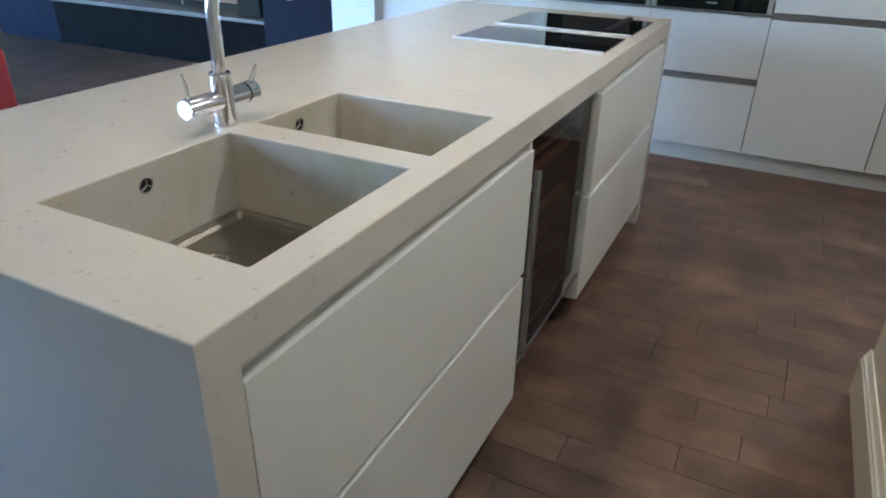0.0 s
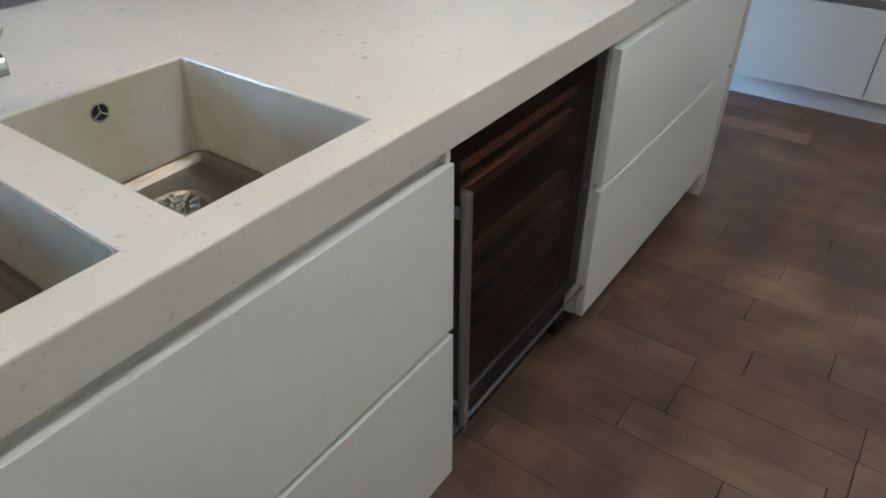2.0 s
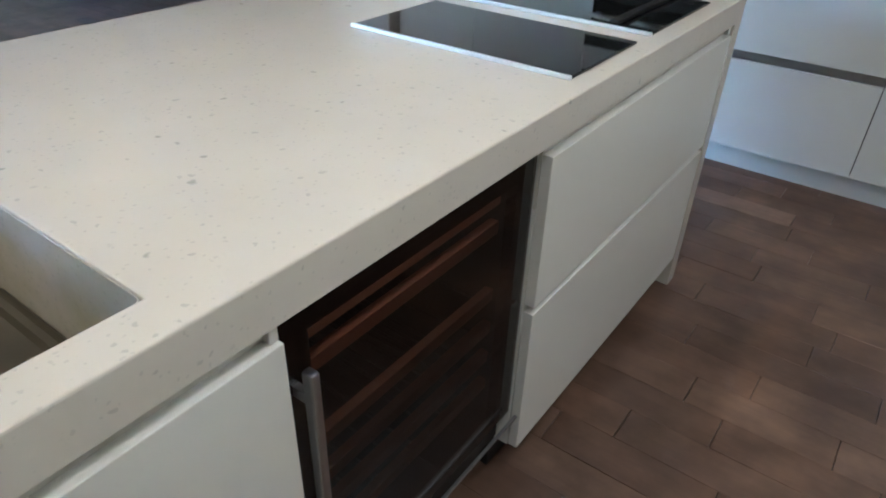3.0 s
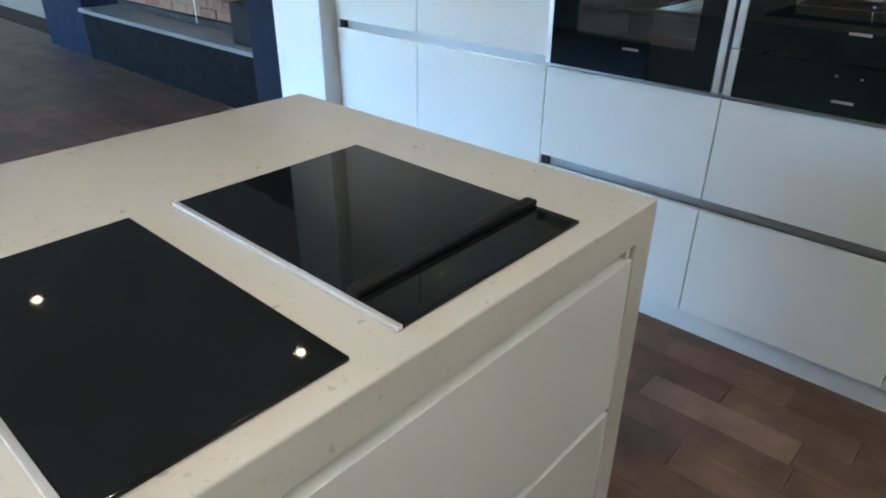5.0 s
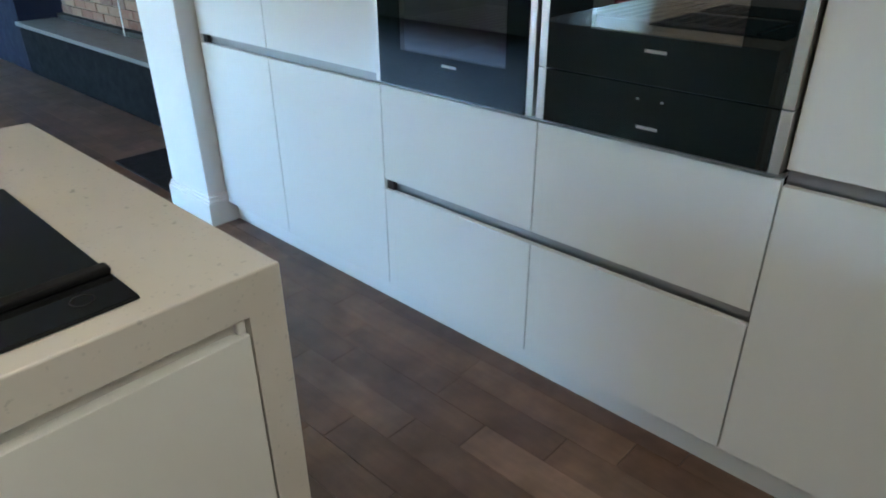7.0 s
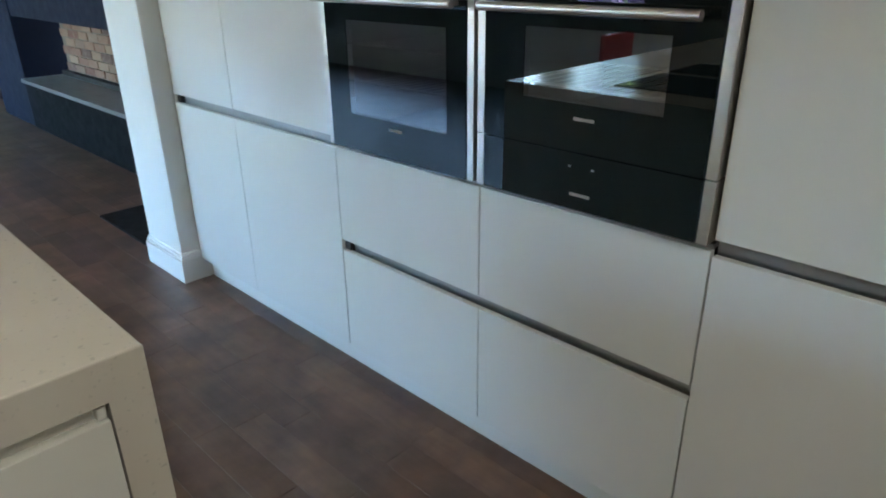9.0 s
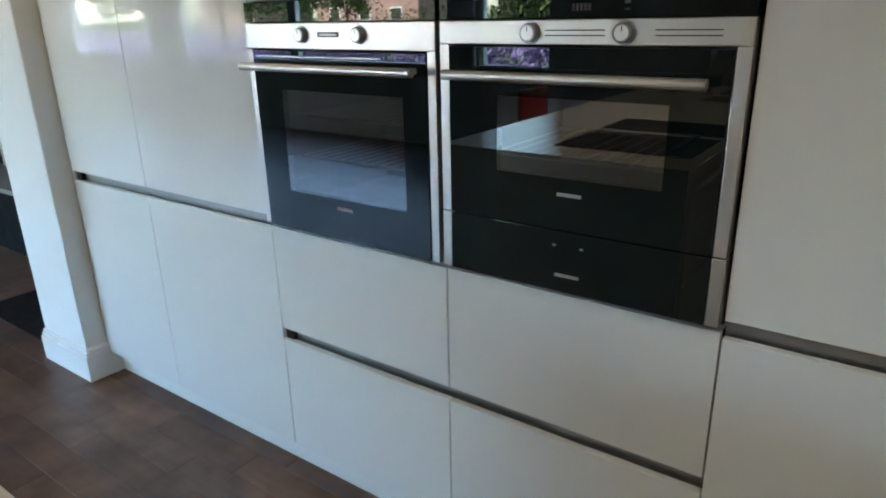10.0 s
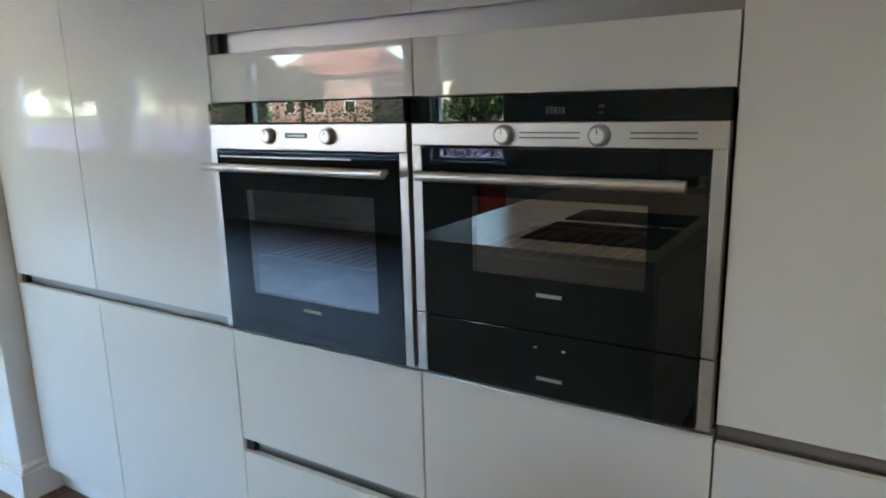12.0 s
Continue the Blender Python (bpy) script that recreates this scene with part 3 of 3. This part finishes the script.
box(bm, -0.032, -0.006, 0.020, 0.030, 0.26, 0.275)
box(bm, -0.032, -0.006, 0.020, 0.030, 0.70, 0.715)
part("handle", bm, M_ALU, cooler, "brushed bar handle")
for z in (0.725, 0.665, 0.515, 0.435, 0.36, 0.285):
    bm = bmesh.new()
    box(bm, -0.092, -0.074, 0.03, 0.546, z - 0.013, z + 0.013, 0.002)
    sh = part("shelf", bm, M_WOOD_SHELF, cooler, "reddish beech shelf front")
    bm = bmesh.new()
    for q in range(6):
        rod(bm, (-0.56, 0.06 + q * 0.091, z - 0.004), (-0.093, 0.06 + q * 0.091, z - 0.004), 0.003, None, 8)
    rod(bm, (-0.55, 0.03, z - 0.008), (-0.55, 0.546, z - 0.008), 0.003, None, 8)
    part("wire_rack", bm, M_DARK, sh)

part("light_strip", B(-0.062, -0.052, 0.05, 0.526, 0.785, 0.789), M_LED, cooler, "small warm strip light")

# mixer tap
TX, TY = -0.492, 0.572
tap = thing("mixer_tap", "chrome kitchen mixer tap with two side levers", "tap", at=(TX, TY, TOP))
bm = bmesh.new()
rod(bm, (0, 0, 0), (0, 0, 0.006), 0.0225, 0.022, 28)
rod(bm, (0, 0, 0.006), (0, 0, 0.098), 0.0215, None, 28)
rod(bm, (0, 0, 0.098), (0, 0, 0.102), 0.0215, 0.019, 28)
part("body", bm, M_CHROME, tap)
bm = bmesh.new()
rod(bm, (0, -0.070, 0.05), (0, 0.058, 0.05), 0.0190, None, 24)
part("crossbar", bm, M_CHROME, tap)
for side, inner, outer in ((-1, 0.071, 0.096), (1, 0.060, 0.088)):
    bm = bmesh.new()
    rod(bm, (0, side * inner, 0.05), (0, side * (outer - 0.003), 0.05), 0.0205, None, 24)
    rod(bm, (0, side * (outer - 0.003), 0.05), (0, side * outer, 0.05), 0.0205, 0.0175, 24)
    cap = part("valve_cap", bm, M_CHROME, tap)
    bm = bmesh.new()
    if side < 0:
        rod(bm, (0, -0.082, 0.066), (-0.006, -0.086, 0.112), 0.0038, 0.0032, 12)
    else:
        rod(bm, (0, 0.076, 0.062), (0.0, 0.102, 0.097), 0.0054, 0.0048, 12)
    part("lever", bm, M_CHROME, cap)
bm = bmesh.new()
pts = [(0, 0, 0.10), (0, 0, 0.16), (0, 0, 0.205)]
for k in range(1, 15):
    a = radians(k * 12)
    d = 0.085 * (1 - math.cos(a))
    pts.append((d * 0.35, d * 0.94, 0.205 + 0.085 * math.sin(a)))
tube(bm, pts, 0.0125, 18)
part("spout", bm, M_CHROME, tap)


def hob(y0, y1, extractor):
    h = thing("hob", "black glass domino hob set into the worktop" if not extractor else "black glass hob with a raised extractor strip", "hob", "island hobs", at=(0, y0, TOP))
    w = y1 - y0
    part("glass", B(-0.548, -0.043, 0.003, w, 0.0005, 0.006, bevel=0.0015), M_HOBGLASS, h)
    part("edge_trim", B(-0.549, -0.042, -0.0055, 0.0028, 0.0005, 0.0078, bevel=0.0012), M_EDGE, h, "polished steel edge")
    if extractor:
        bm = bmesh.new()
        box(bm, -0.143, -0.121, 0.004, w + 0.001, 0.006, 0.017, 0.004)
        part("raised_strip", bm, M_MATTBLACK, h, "matt black raised strip")
    # one thin dark ring on the glass, near its north end
    for cy in (0.86,) if extractor else ():
        bm = bmesh.new()
        pts = [(-0.082 + 0.014 * math.cos(a * math.tau / 24), cy * w + 0.014 * math.sin(a * math.tau / 24), 0.0062) for a in range(25)]
        tube(bm, pts, 0.0007, 6)
        part("dark_ring", bm, M_DARK, h)
    return h


hob(1.693, 1.977, False)
hob(2.052, 2.430, True)

# ---- the tall units on the north wall ----
FY = 3.566
LOW, RAIL0, RAIL1, HIGH = 0.10, 0.817, 0.853, 2.22


def rail(parent, x0, x1, z0, z1, cap_left=False, name="handle_rail"):
    bm = bmesh.new()
    box(bm, x0, x1, FY + 0.030, FY + 0.034, z0 - 0.01, z1 + 0.01)
    box(bm, x0, x1, FY + 0.006, FY + 0.030, z0 - 0.012, z0 - 0.008)
    pr = part(name, bm, M_ALU, parent, "recessed aluminium finger rail")
    if cap_left:
        part("end_cap", B(x0, x0 + 0.028, FY + 0.012, FY + 0.030, z0 - 0.008, z1 + 0.006), M_DARK, pr, "black end cap")
    return pr


def panel(parent, name, x0, x1, z0, z1):
    return part(name, B(x0 + 0.0019, x1 - 0.0019, FY, FY + 0.019, z0, z1, bevel=0.0014), M_GLOSS, parent)


def carcass(parent, x0, x1, holes=()):
    z = 0.10
    for z0, z1 in (*holes, (HIGH, HIGH)):
        if z0 > z:
            part("carcass", B(x0 + 0.001, x1 - 0.001, FY + 0.034, 4.24, z, z0), M_DARK, parent)
        z = z1


def tall_unit(x0, x1, low=0.0, first=False):
    u = thing("tall_unit", "tall gloss white two door kitchen unit", "kitchen unit", "tall kitchen units")
    carcass(u, x0, x1)
    panel(u, "door", x0, x1, LOW, RAIL0 - low)
    panel(u, "door", x0, x1, RAIL1 - low, HIGH)
    rail(u, x0, x1, RAIL0 - low, RAIL1 - low, first)
    return u


tall_unit(-1.970, -1.490, first=True)
tall_unit(-1.490, -0.873)
tall_unit(0.340, 0.945, 0.006)
tall_unit(0.945, 1.545, 0.006)
tall_unit(1.545, 2.145, 0.006)
for x0, x1, first in ((-0.873, -0.268, True), (-0.268, 0.340, False)):
    u = thing("oven_housing", "gloss white oven housing with drawers below", "kitchen unit", "oven housings")
    carcass(u, x0, x1, ((0.826, 1.43),))
    panel(u, "drawer", x0, x1, LOW, 0.468)
    panel(u, "drawer", x0, x1, 0.506, 0.822)
    panel(u, "flap_door", x0, x1, 1.414, 1.528)
    panel(u, "door", x0, x1, 1.576, HIGH)
    rail(u, x0, x1, 0.468, 0.506, first)
    rail(u, x0, x1, 1.528, 1.576, first)
    part("trim_strip", B(x0, x1, FY + 0.004, FY + 0.03, 0.8255, 0.836), M_ALU, u, "thin aluminium strip")
setting("plinth", B(-1.985, 2.145, FY + 0.045, FY + 0.061, 0.0, 0.0985), M_PLINTH, "white satin recessed plinth under the units", "plinth")
setting("bulkhead", B(-1.985, 2.2, FY + 0.01, 4.25, HIGH + 0.003, ZC), M_WALL, "white boxed panel above the units", "bulkhead")
setting("filler_east", B(2.147, 2.2, FY + 0.004, FY + 0.03, 0.0, HIGH), M_GLOSS, "gloss white filler strip at the wall", "panel")
setting("filler_west", B(-1.985, -1.972, FY + 0.004, FY + 0.03, 0.0, HIGH), M_GLOSS, "gloss white filler strip at the pier", "panel")


def knob(parent, x, z, y):
    bm = bmesh.new()
    rod(bm, (x, y, z), (x, y - 0.003, z), 0.0205, 0.0195, 28)
    rod(bm, (x, y - 0.003, z), (x, y - 0.012, z), 0.0175, 0.0168, 28)
    rod(bm, (x, y - 0.012, z), (x, y - 0.0145, z), 0.0168, 0.0145, 28)
    k = part("knob", bm, M_ALU, parent, "satin metal dial")
    bm = bmesh.new()
    rod(bm, (x, y - 0.0145, z), (x, y - 0.0152, z), 0.0125, None, 24)
    part("face", bm, M_STEEL, k)
    part("pointer", B(x - 0.0008, x + 0.0008, y - 0.0158, y - 0.0152, z + 0.003, z + 0.012), M_DARK, k)


def glazed_door(parent, x0, x1, z0, z1, wx0, wx1, wz0, wz1, y):
    d = part("door", B(x0, x1, y, y + 0.02, wz1, z1), M_BLACKGLASS, parent, "black glass oven door")
    part("door_bottom", B(x0, x1, y, y + 0.02, z0, wz0), M_BLACKGLASS, d)
    part("door_side", B(x0, wx0, y, y + 0.02, wz0, wz1), M_BLACKGLASS, d)
    part("door_side", B(wx1, x1, y, y + 0.02, wz0, wz1), M_BLACKGLASS, d)
    part("window", sheet_y(wx0, wx1, y + 0.001, wz0, wz1, -1), M_OVENWIN, d)
    return d


def bar_handle(parent, x0, x1, z, y, r=0.0095):
    bm = bmesh.new()
    rod(bm, (x0, y - 0.045, z), (x1, y - 0.045, z), r, None, 20)
    h = part("handle", bm, M_STEEL, parent, "round brushed steel bar")
    for x in (x0 + 0.03, x1 - 0.03):
        part("standoff", B(x - 0.009, x + 0.009, y - 0.04, y + 0.001, z - 0.006, z + 0.006), M_STEEL, h)


def cavity(parent, x0, x1, z0, z1, racks):
    bm = bmesh.new()
    box(bm, x0, x1, 4.0, 4.01, z0, z1)
    box(bm, x0, x1, FY + 0.03, 4.0, z0 - 0.01, z0)
    box(bm, x0, x1, FY + 0.03, 4.0, z1, z1 + 0.01)
    box(bm, x0 - 0.01, x0, FY + 0.03, 4.0, z0, z1)
    box(bm, x1, x1 + 0.01, FY + 0.03, 4.0, z0, z1)
    c = part("cavity", bm, M_CAVITY, parent, "grey enamel cavity")
    for z in racks:
        bm = bmesh.new()
        rod(bm, (x0, FY + 0.06, z), (x1, FY + 0.06, z), 0.004, None, 8)
        rod(bm, (x0, 3.98, z), (x1, 3.98, z), 0.004, None, 8)
        for q in range(14):
            x = x0 + (x1 - x0) * (q + 0.5) / 14
            rod(bm, (x, FY + 0.06, z), (x, 3.98, z), 0.002, None, 6)
        part("rack", bm, M_STEEL, c, "chrome wire rack")


def mark(parent, x0, x1, z0, z1, y, material=None):
    part("printed_mark", B(x0, x1, y - 0.0008, y, z0, z1), material or M_PRINT, parent)


OY = 3.548
oven = thing("oven", "built-in steel and black glass single oven", "oven", "built-in ovens")
ox0, ox1 = -0.868, -0.274
part("body", B(ox0 + 0.02, ox1 - 0.02, 4.02, 4.2, 0.85, 1.40), M_DARK, oven)
fr = part("control_panel", B(ox0, ox1, OY, FY + 0.025, 1.302, 1.362, bevel=0.002), M_STEEL, oven, "brushed steel control panel")
part("display_strip", B(ox0, ox1, OY + 0.001, FY + 0.025, 1.364, 1.411, bevel=0.001), M_BLACKGLASS, oven, "black glass strip")
part("side_trim", B(ox0, -0.849, OY, FY + 0.025, 0.838, 1.302, bevel=0.0015), M_STEEL, oven)
part("side_trim", B(-0.296, ox1, OY, FY + 0.025, 0.838, 1.302, bevel=0.0015), M_STEEL, oven)
od = glazed_door(oven, -0.847, -0.298, 0.838, 1.297, -0.755, -0.364, 0.945, 1.205, OY - 0.002)
part("vent_slot", B(-0.847, -0.298, OY + 0.012, FY + 0.025, 1.2975, 1.3015), M_DARK, oven)
bar_handle(od, -0.842, -0.302, 1.262, OY - 0.002, 0.010)
part("door_edge", B(-0.835, -0.420, OY - 0.0045, OY - 0.002, 1.283, 1.2865, bevel=0.0008), M_STEEL, od, "thin steel edge strip")
knob(fr, -0.664, 1.335, OY)
knob(fr, -0.482, 1.335, OY)
mark(fr, -0.612, -0.545, 1.330, 1.341, OY, M_DARK)
mark(fr, -0.606, -0.551, 1.333, 1.338, OY - 0.001, M_ALU)
mark(od, -0.588, -0.535, 0.918, 0.925, OY - 0.002)
cavity(oven, -0.81, -0.33, 0.89, 1.24, (1.02, 1.13))

combi = thing("oven", "built-in compact oven above a black warming drawer", "oven", "built-in ovens")
cx0, cx1 = -0.263, 0.335
part("body", B(cx0 + 0.02, cx1 - 0.02, 4.02, 4.2, 0.85, 1.40), M_DARK, combi)
fr = part("control_panel", B(cx0, cx1, OY, FY + 0.025, 1.318, 1.362, bevel=0.002), M_STEEL, combi, "brushed steel control panel")
part("display_strip", B(cx0, cx1, OY + 0.001, FY + 0.025, 1.364, 1.411, bevel=0.001), M_BLACKGLASS, combi, "black glass strip")
part("side_trim", B(cx0, -0.240, OY, FY + 0.025, 0.969, 1.318, bevel=0.0015), M_STEEL, combi)
part("side_trim", B(0.312, cx1, OY, FY + 0.025, 0.969, 1.318, bevel=0.0015), M_STEEL, combi)
cd = glazed_door(combi, -0.238, 0.310, 0.969, 1.313, -0.125, 0.215, 1.072, 1.222, OY - 0.002)
part("vent_slot", B(-0.238, 0.310, OY + 0.010, FY + 0.025, 1.3135, 1.3175), M_DARK, combi)
bar_handle(cd, -0.222, 0.284, 1.262, OY - 0.002, 0.010)
wd = part("warming_drawer", B(-0.238, 0.310, OY - 0.002, FY + 0.02, 0.838, 0.966, bevel=0.001), M_BLACKGLASS, combi, "black glass warming drawer")
part("drawer_trim", B(cx0, -0.240, OY, FY + 0.025, 0.838, 0.966, bevel=0.0015), M_STEEL, wd)
part("drawer_trim", B(0.312, cx1, OY, FY + 0.025, 0.838, 0.966, bevel=0.0015), M_STEEL, wd)
knob(fr, -0.054, 1.339, OY)
knob(fr, 0.127, 1.339, OY)
for x0, x1 in ((-0.024, 0.092), (0.180, 0.288)):
    mark(fr, x0, x1, 1.3425, 1.3445, OY, M_DARK)
    mark(fr, x0, x1, 1.3335, 1.3355, OY, M_DARK)
for q in range(5):
    mark(combi, 0.028 + q * 0.0075, 0.033 + q * 0.0075, 1.376, 1.388, OY + 0.001, M_DIGIT)
mark(combi, 0.124, 0.134, 1.386, 1.392, OY + 0.001, M_DIGIT)
mark(combi, 0.124, 0.134, 1.376, 1.379, OY + 0.001, M_DIGIT)
mark(cd, 0.013, 0.064, 1.037, 1.044, OY - 0.002)
mark(wd, 0.015, 0.067, 0.870, 0.877, OY - 0.002)
mark(wd, 0.008, 0.015, 0.934, 0.938, OY - 0.002)
mark(wd, 0.066, 0.073, 0.934, 0.938, OY - 0.002)
cavity(combi, -0.20, 0.27, 1.0, 1.27, (1.09,))

# ---- hearth, mat, stool, lamps ----
hearth = thing("hearth", "long raised black hearth with a grey stone top", "hearth", at=(-4.7, 4.2, 0))
part("base", B(-1.35, 1.30, -0.16, 0.20, 0.0, 0.40, bevel=0.004), M_SLATE, hearth)
part("top_slab", B(-1.37, 1.30, -0.18, 0.20, 0.40, 0.432, bevel=0.004), M_STONE, hearth, "grey honed stone top")
tagged(new("timber_sill", finish(B(-6.0, -3.40, 4.345, 4.40, 0.432, 0.475, bevel=0.006), "timber_sill", M_BEAM)), "charred dark timber sill along the brick base", "beam")
tagged(new("floor_mat", finish(B(-3.18, -2.40, 3.535, 3.98, 0.0, 0.012, bevel=0.004), "floor_mat", M_MAT)), "black rubber backed mat lying on the floor", "mat")

stool = thing("bar_stool", "red leather bar stool with chrome legs", "stool", at=(-1.42, 0.64, 0))
bm = bmesh.new()
box(bm, -0.19, 0.19, -0.2, 0.2, 0.62, 0.68, 0.025, 3)
part("seat", bm, M_RED, stool)
bm = bmesh.new()
box(bm, -0.20, -0.16, -0.19, 0.19, 0.68, 0.90, 0.018, 3)
part("backrest", bm, M_RED, stool)
for x in (-0.16, 0.16):
    for y in (-0.16, 0.16):
        bm = bmesh.new()
        rod(bm, (x * 1.15, y * 1.15, 0), (x, y, 0.625), 0.011, None, 12)
        part("leg", bm, M_CHROME, stool)

# a fitting for every beam, the added aisle row included
for x, y, watts in DOWNLIGHTS_AND_FILL:
    d = thing("downlight_or_fill", "small recessed warm ceiling spotlight with steel ring, those over the aisle added", "ceiling light", "ceiling downlights", at=(x, y, ZC))
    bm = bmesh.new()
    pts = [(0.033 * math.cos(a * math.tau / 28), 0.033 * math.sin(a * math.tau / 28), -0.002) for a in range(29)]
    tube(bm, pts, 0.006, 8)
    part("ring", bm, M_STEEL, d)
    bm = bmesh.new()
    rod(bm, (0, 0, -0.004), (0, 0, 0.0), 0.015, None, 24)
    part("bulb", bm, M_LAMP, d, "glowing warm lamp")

tagged(new("log_box", finish(B(-3.74, -3.50, 4.10, 4.28, 0.432, 0.70, bevel=0.008), "log_box", M_MATTBLACK)), "upright matt black metal box on the hearth", "box")
bm = bmesh.new()
tube(bm, [(-4.62, 4.335, 0.433), (-4.62, 4.337, 0.60), (-4.60, 4.338, 0.80), (-4.58, 4.336, 0.96)], 0.005, 8)
tagged(new("cable", finish(bm, "cable", M_FRAME)), "thin white cable hanging down to the hearth", "cable")

# ---- small pieces of the setting: bricks, then floor planks ----
brick_wall = setting("wall_brick", B(-6.0, -3.40, 4.412, 4.6, -0.02, 0.96), M_MORTAR, "old red brick fire back with lime joints", "wall")
rng = random.Random(5)
meshes = []
for k in range(4):
    bm = bmesh.new()
    vs = box(bm, -0.105, 0.105, -0.012, 0.012, -0.031, 0.031)
    for v in vs:
        v.co += Vector((rng.uniform(-1, 1) * 0.004, rng.uniform(-1, 0) * 0.003, rng.uniform(-1, 1) * 0.003))
    meshes.append(finish(bm, "brick", M_BRICK, False))
for row in range(7):
    x = -5.98 + (0.11 if row % 2 else 0.0)
    while x < -3.52:
        b = new("brick", meshes[rng.randrange(4)])
        b.location = (x + 0.107, 4.409 + rng.uniform(-0.002, 0.002), 0.475 + 0.036 + row * 0.073)
        b.parent = brick_wall
        x += 0.222

PLANK_W, PLANK_Y = 0.1137, 0.02
LENGTHS = (0.36, 0.40, 0.44, 0.50, 0.56, 0.62)
KNOWN = {10: 0.58, 11: 0.45, 13: 0.676, 15: 0.39, 16: 0.131, 17: 0.69, 28: -0.21}


def plank_box(bm, x0, x1, y0, y1, z):
    c = 0.0006
    lo = [bm.verts.new(p) for p in ((x0, y0, -0.0195), (x1, y0, -0.0195), (x1, y1, -0.0195), (x0, y1, -0.0195))]
    mid = [bm.verts.new(p) for p in ((x0, y0, z - c), (x1, y0, z - c), (x1, y1, z - c), (x0, y1, z - c))]
    up = [bm.verts.new(p) for p in ((x0 + c, y0 + c, z), (x1 - c, y0 + c, z), (x1 - c, y1 - c, z), (x0 + c, y1 - c, z))]
    for a, b in ((lo, mid), (mid, up)):
        for k in range(4):
            bm.faces.new((a[k], a[(k + 1) % 4], b[(k + 1) % 4], b[k]))
    bm.faces.new(up)


floor = bpy.data.objects["floor"]
plank_mesh = {}
for length in LENGTHS:
    bm = bmesh.new()
    plank_box(bm, 0.0010, length - 0.0010, 0.0004, PLANK_W - 0.0004, 0.0)
    plank_mesh[length] = finish(bm, "plank", M_FLOOR, False)
bm = bmesh.new()
plank_box(bm, 0.0010, 0.44 - 0.0010, 0.0004, PLANK_W - 0.0004, 0.0)
pale_mesh = finish(bm, "plank", M_FLOOR_PALE, False)
rest = bmesh.new()
rng = random.Random(21)
count = 0
for row in range(-27, 45):
    y = PLANK_Y + row * PLANK_W
    if y < YS or y > 4.15:
        continue
    x = KNOWN.get(row, rng.uniform(-0.2, 0.3))
    spans = []
    a = x
    while a < XR:
        length = 0.44 if (row == 16 and a < 0.2) or (row == 28 and a < 0) else rng.choice(LENGTHS)
        spans.append((a, length))
        a += length
    a = x
    while a > XL:
        length = rng.choice(LENGTHS)
        a -= length
        spans.append((a, length))
    for a, length in spans:
        drop = rng.uniform(-0.0008, 0.0)
        near = -1.6 < a < 1.15 and 0.85 < y < 3.6 and count < 300
        if near:
            worn = row == 28 and -0.3 < a < -0.1
            p = new("plank", pale_mesh if worn else plank_mesh[length])
            p.location = (a, y, drop)
            p.parent = floor
            count += 1
        else:
            plank_box(rest, max(a, XL) + 0.0006, min(a + length, XR) - 0.0006, y + 0.0004, y + PLANK_W - 0.0004, drop)
far = new("planks", finish(rest, "planks", M_FLOOR, False))
far.parent = floor
tagged(far, kind="stuff")
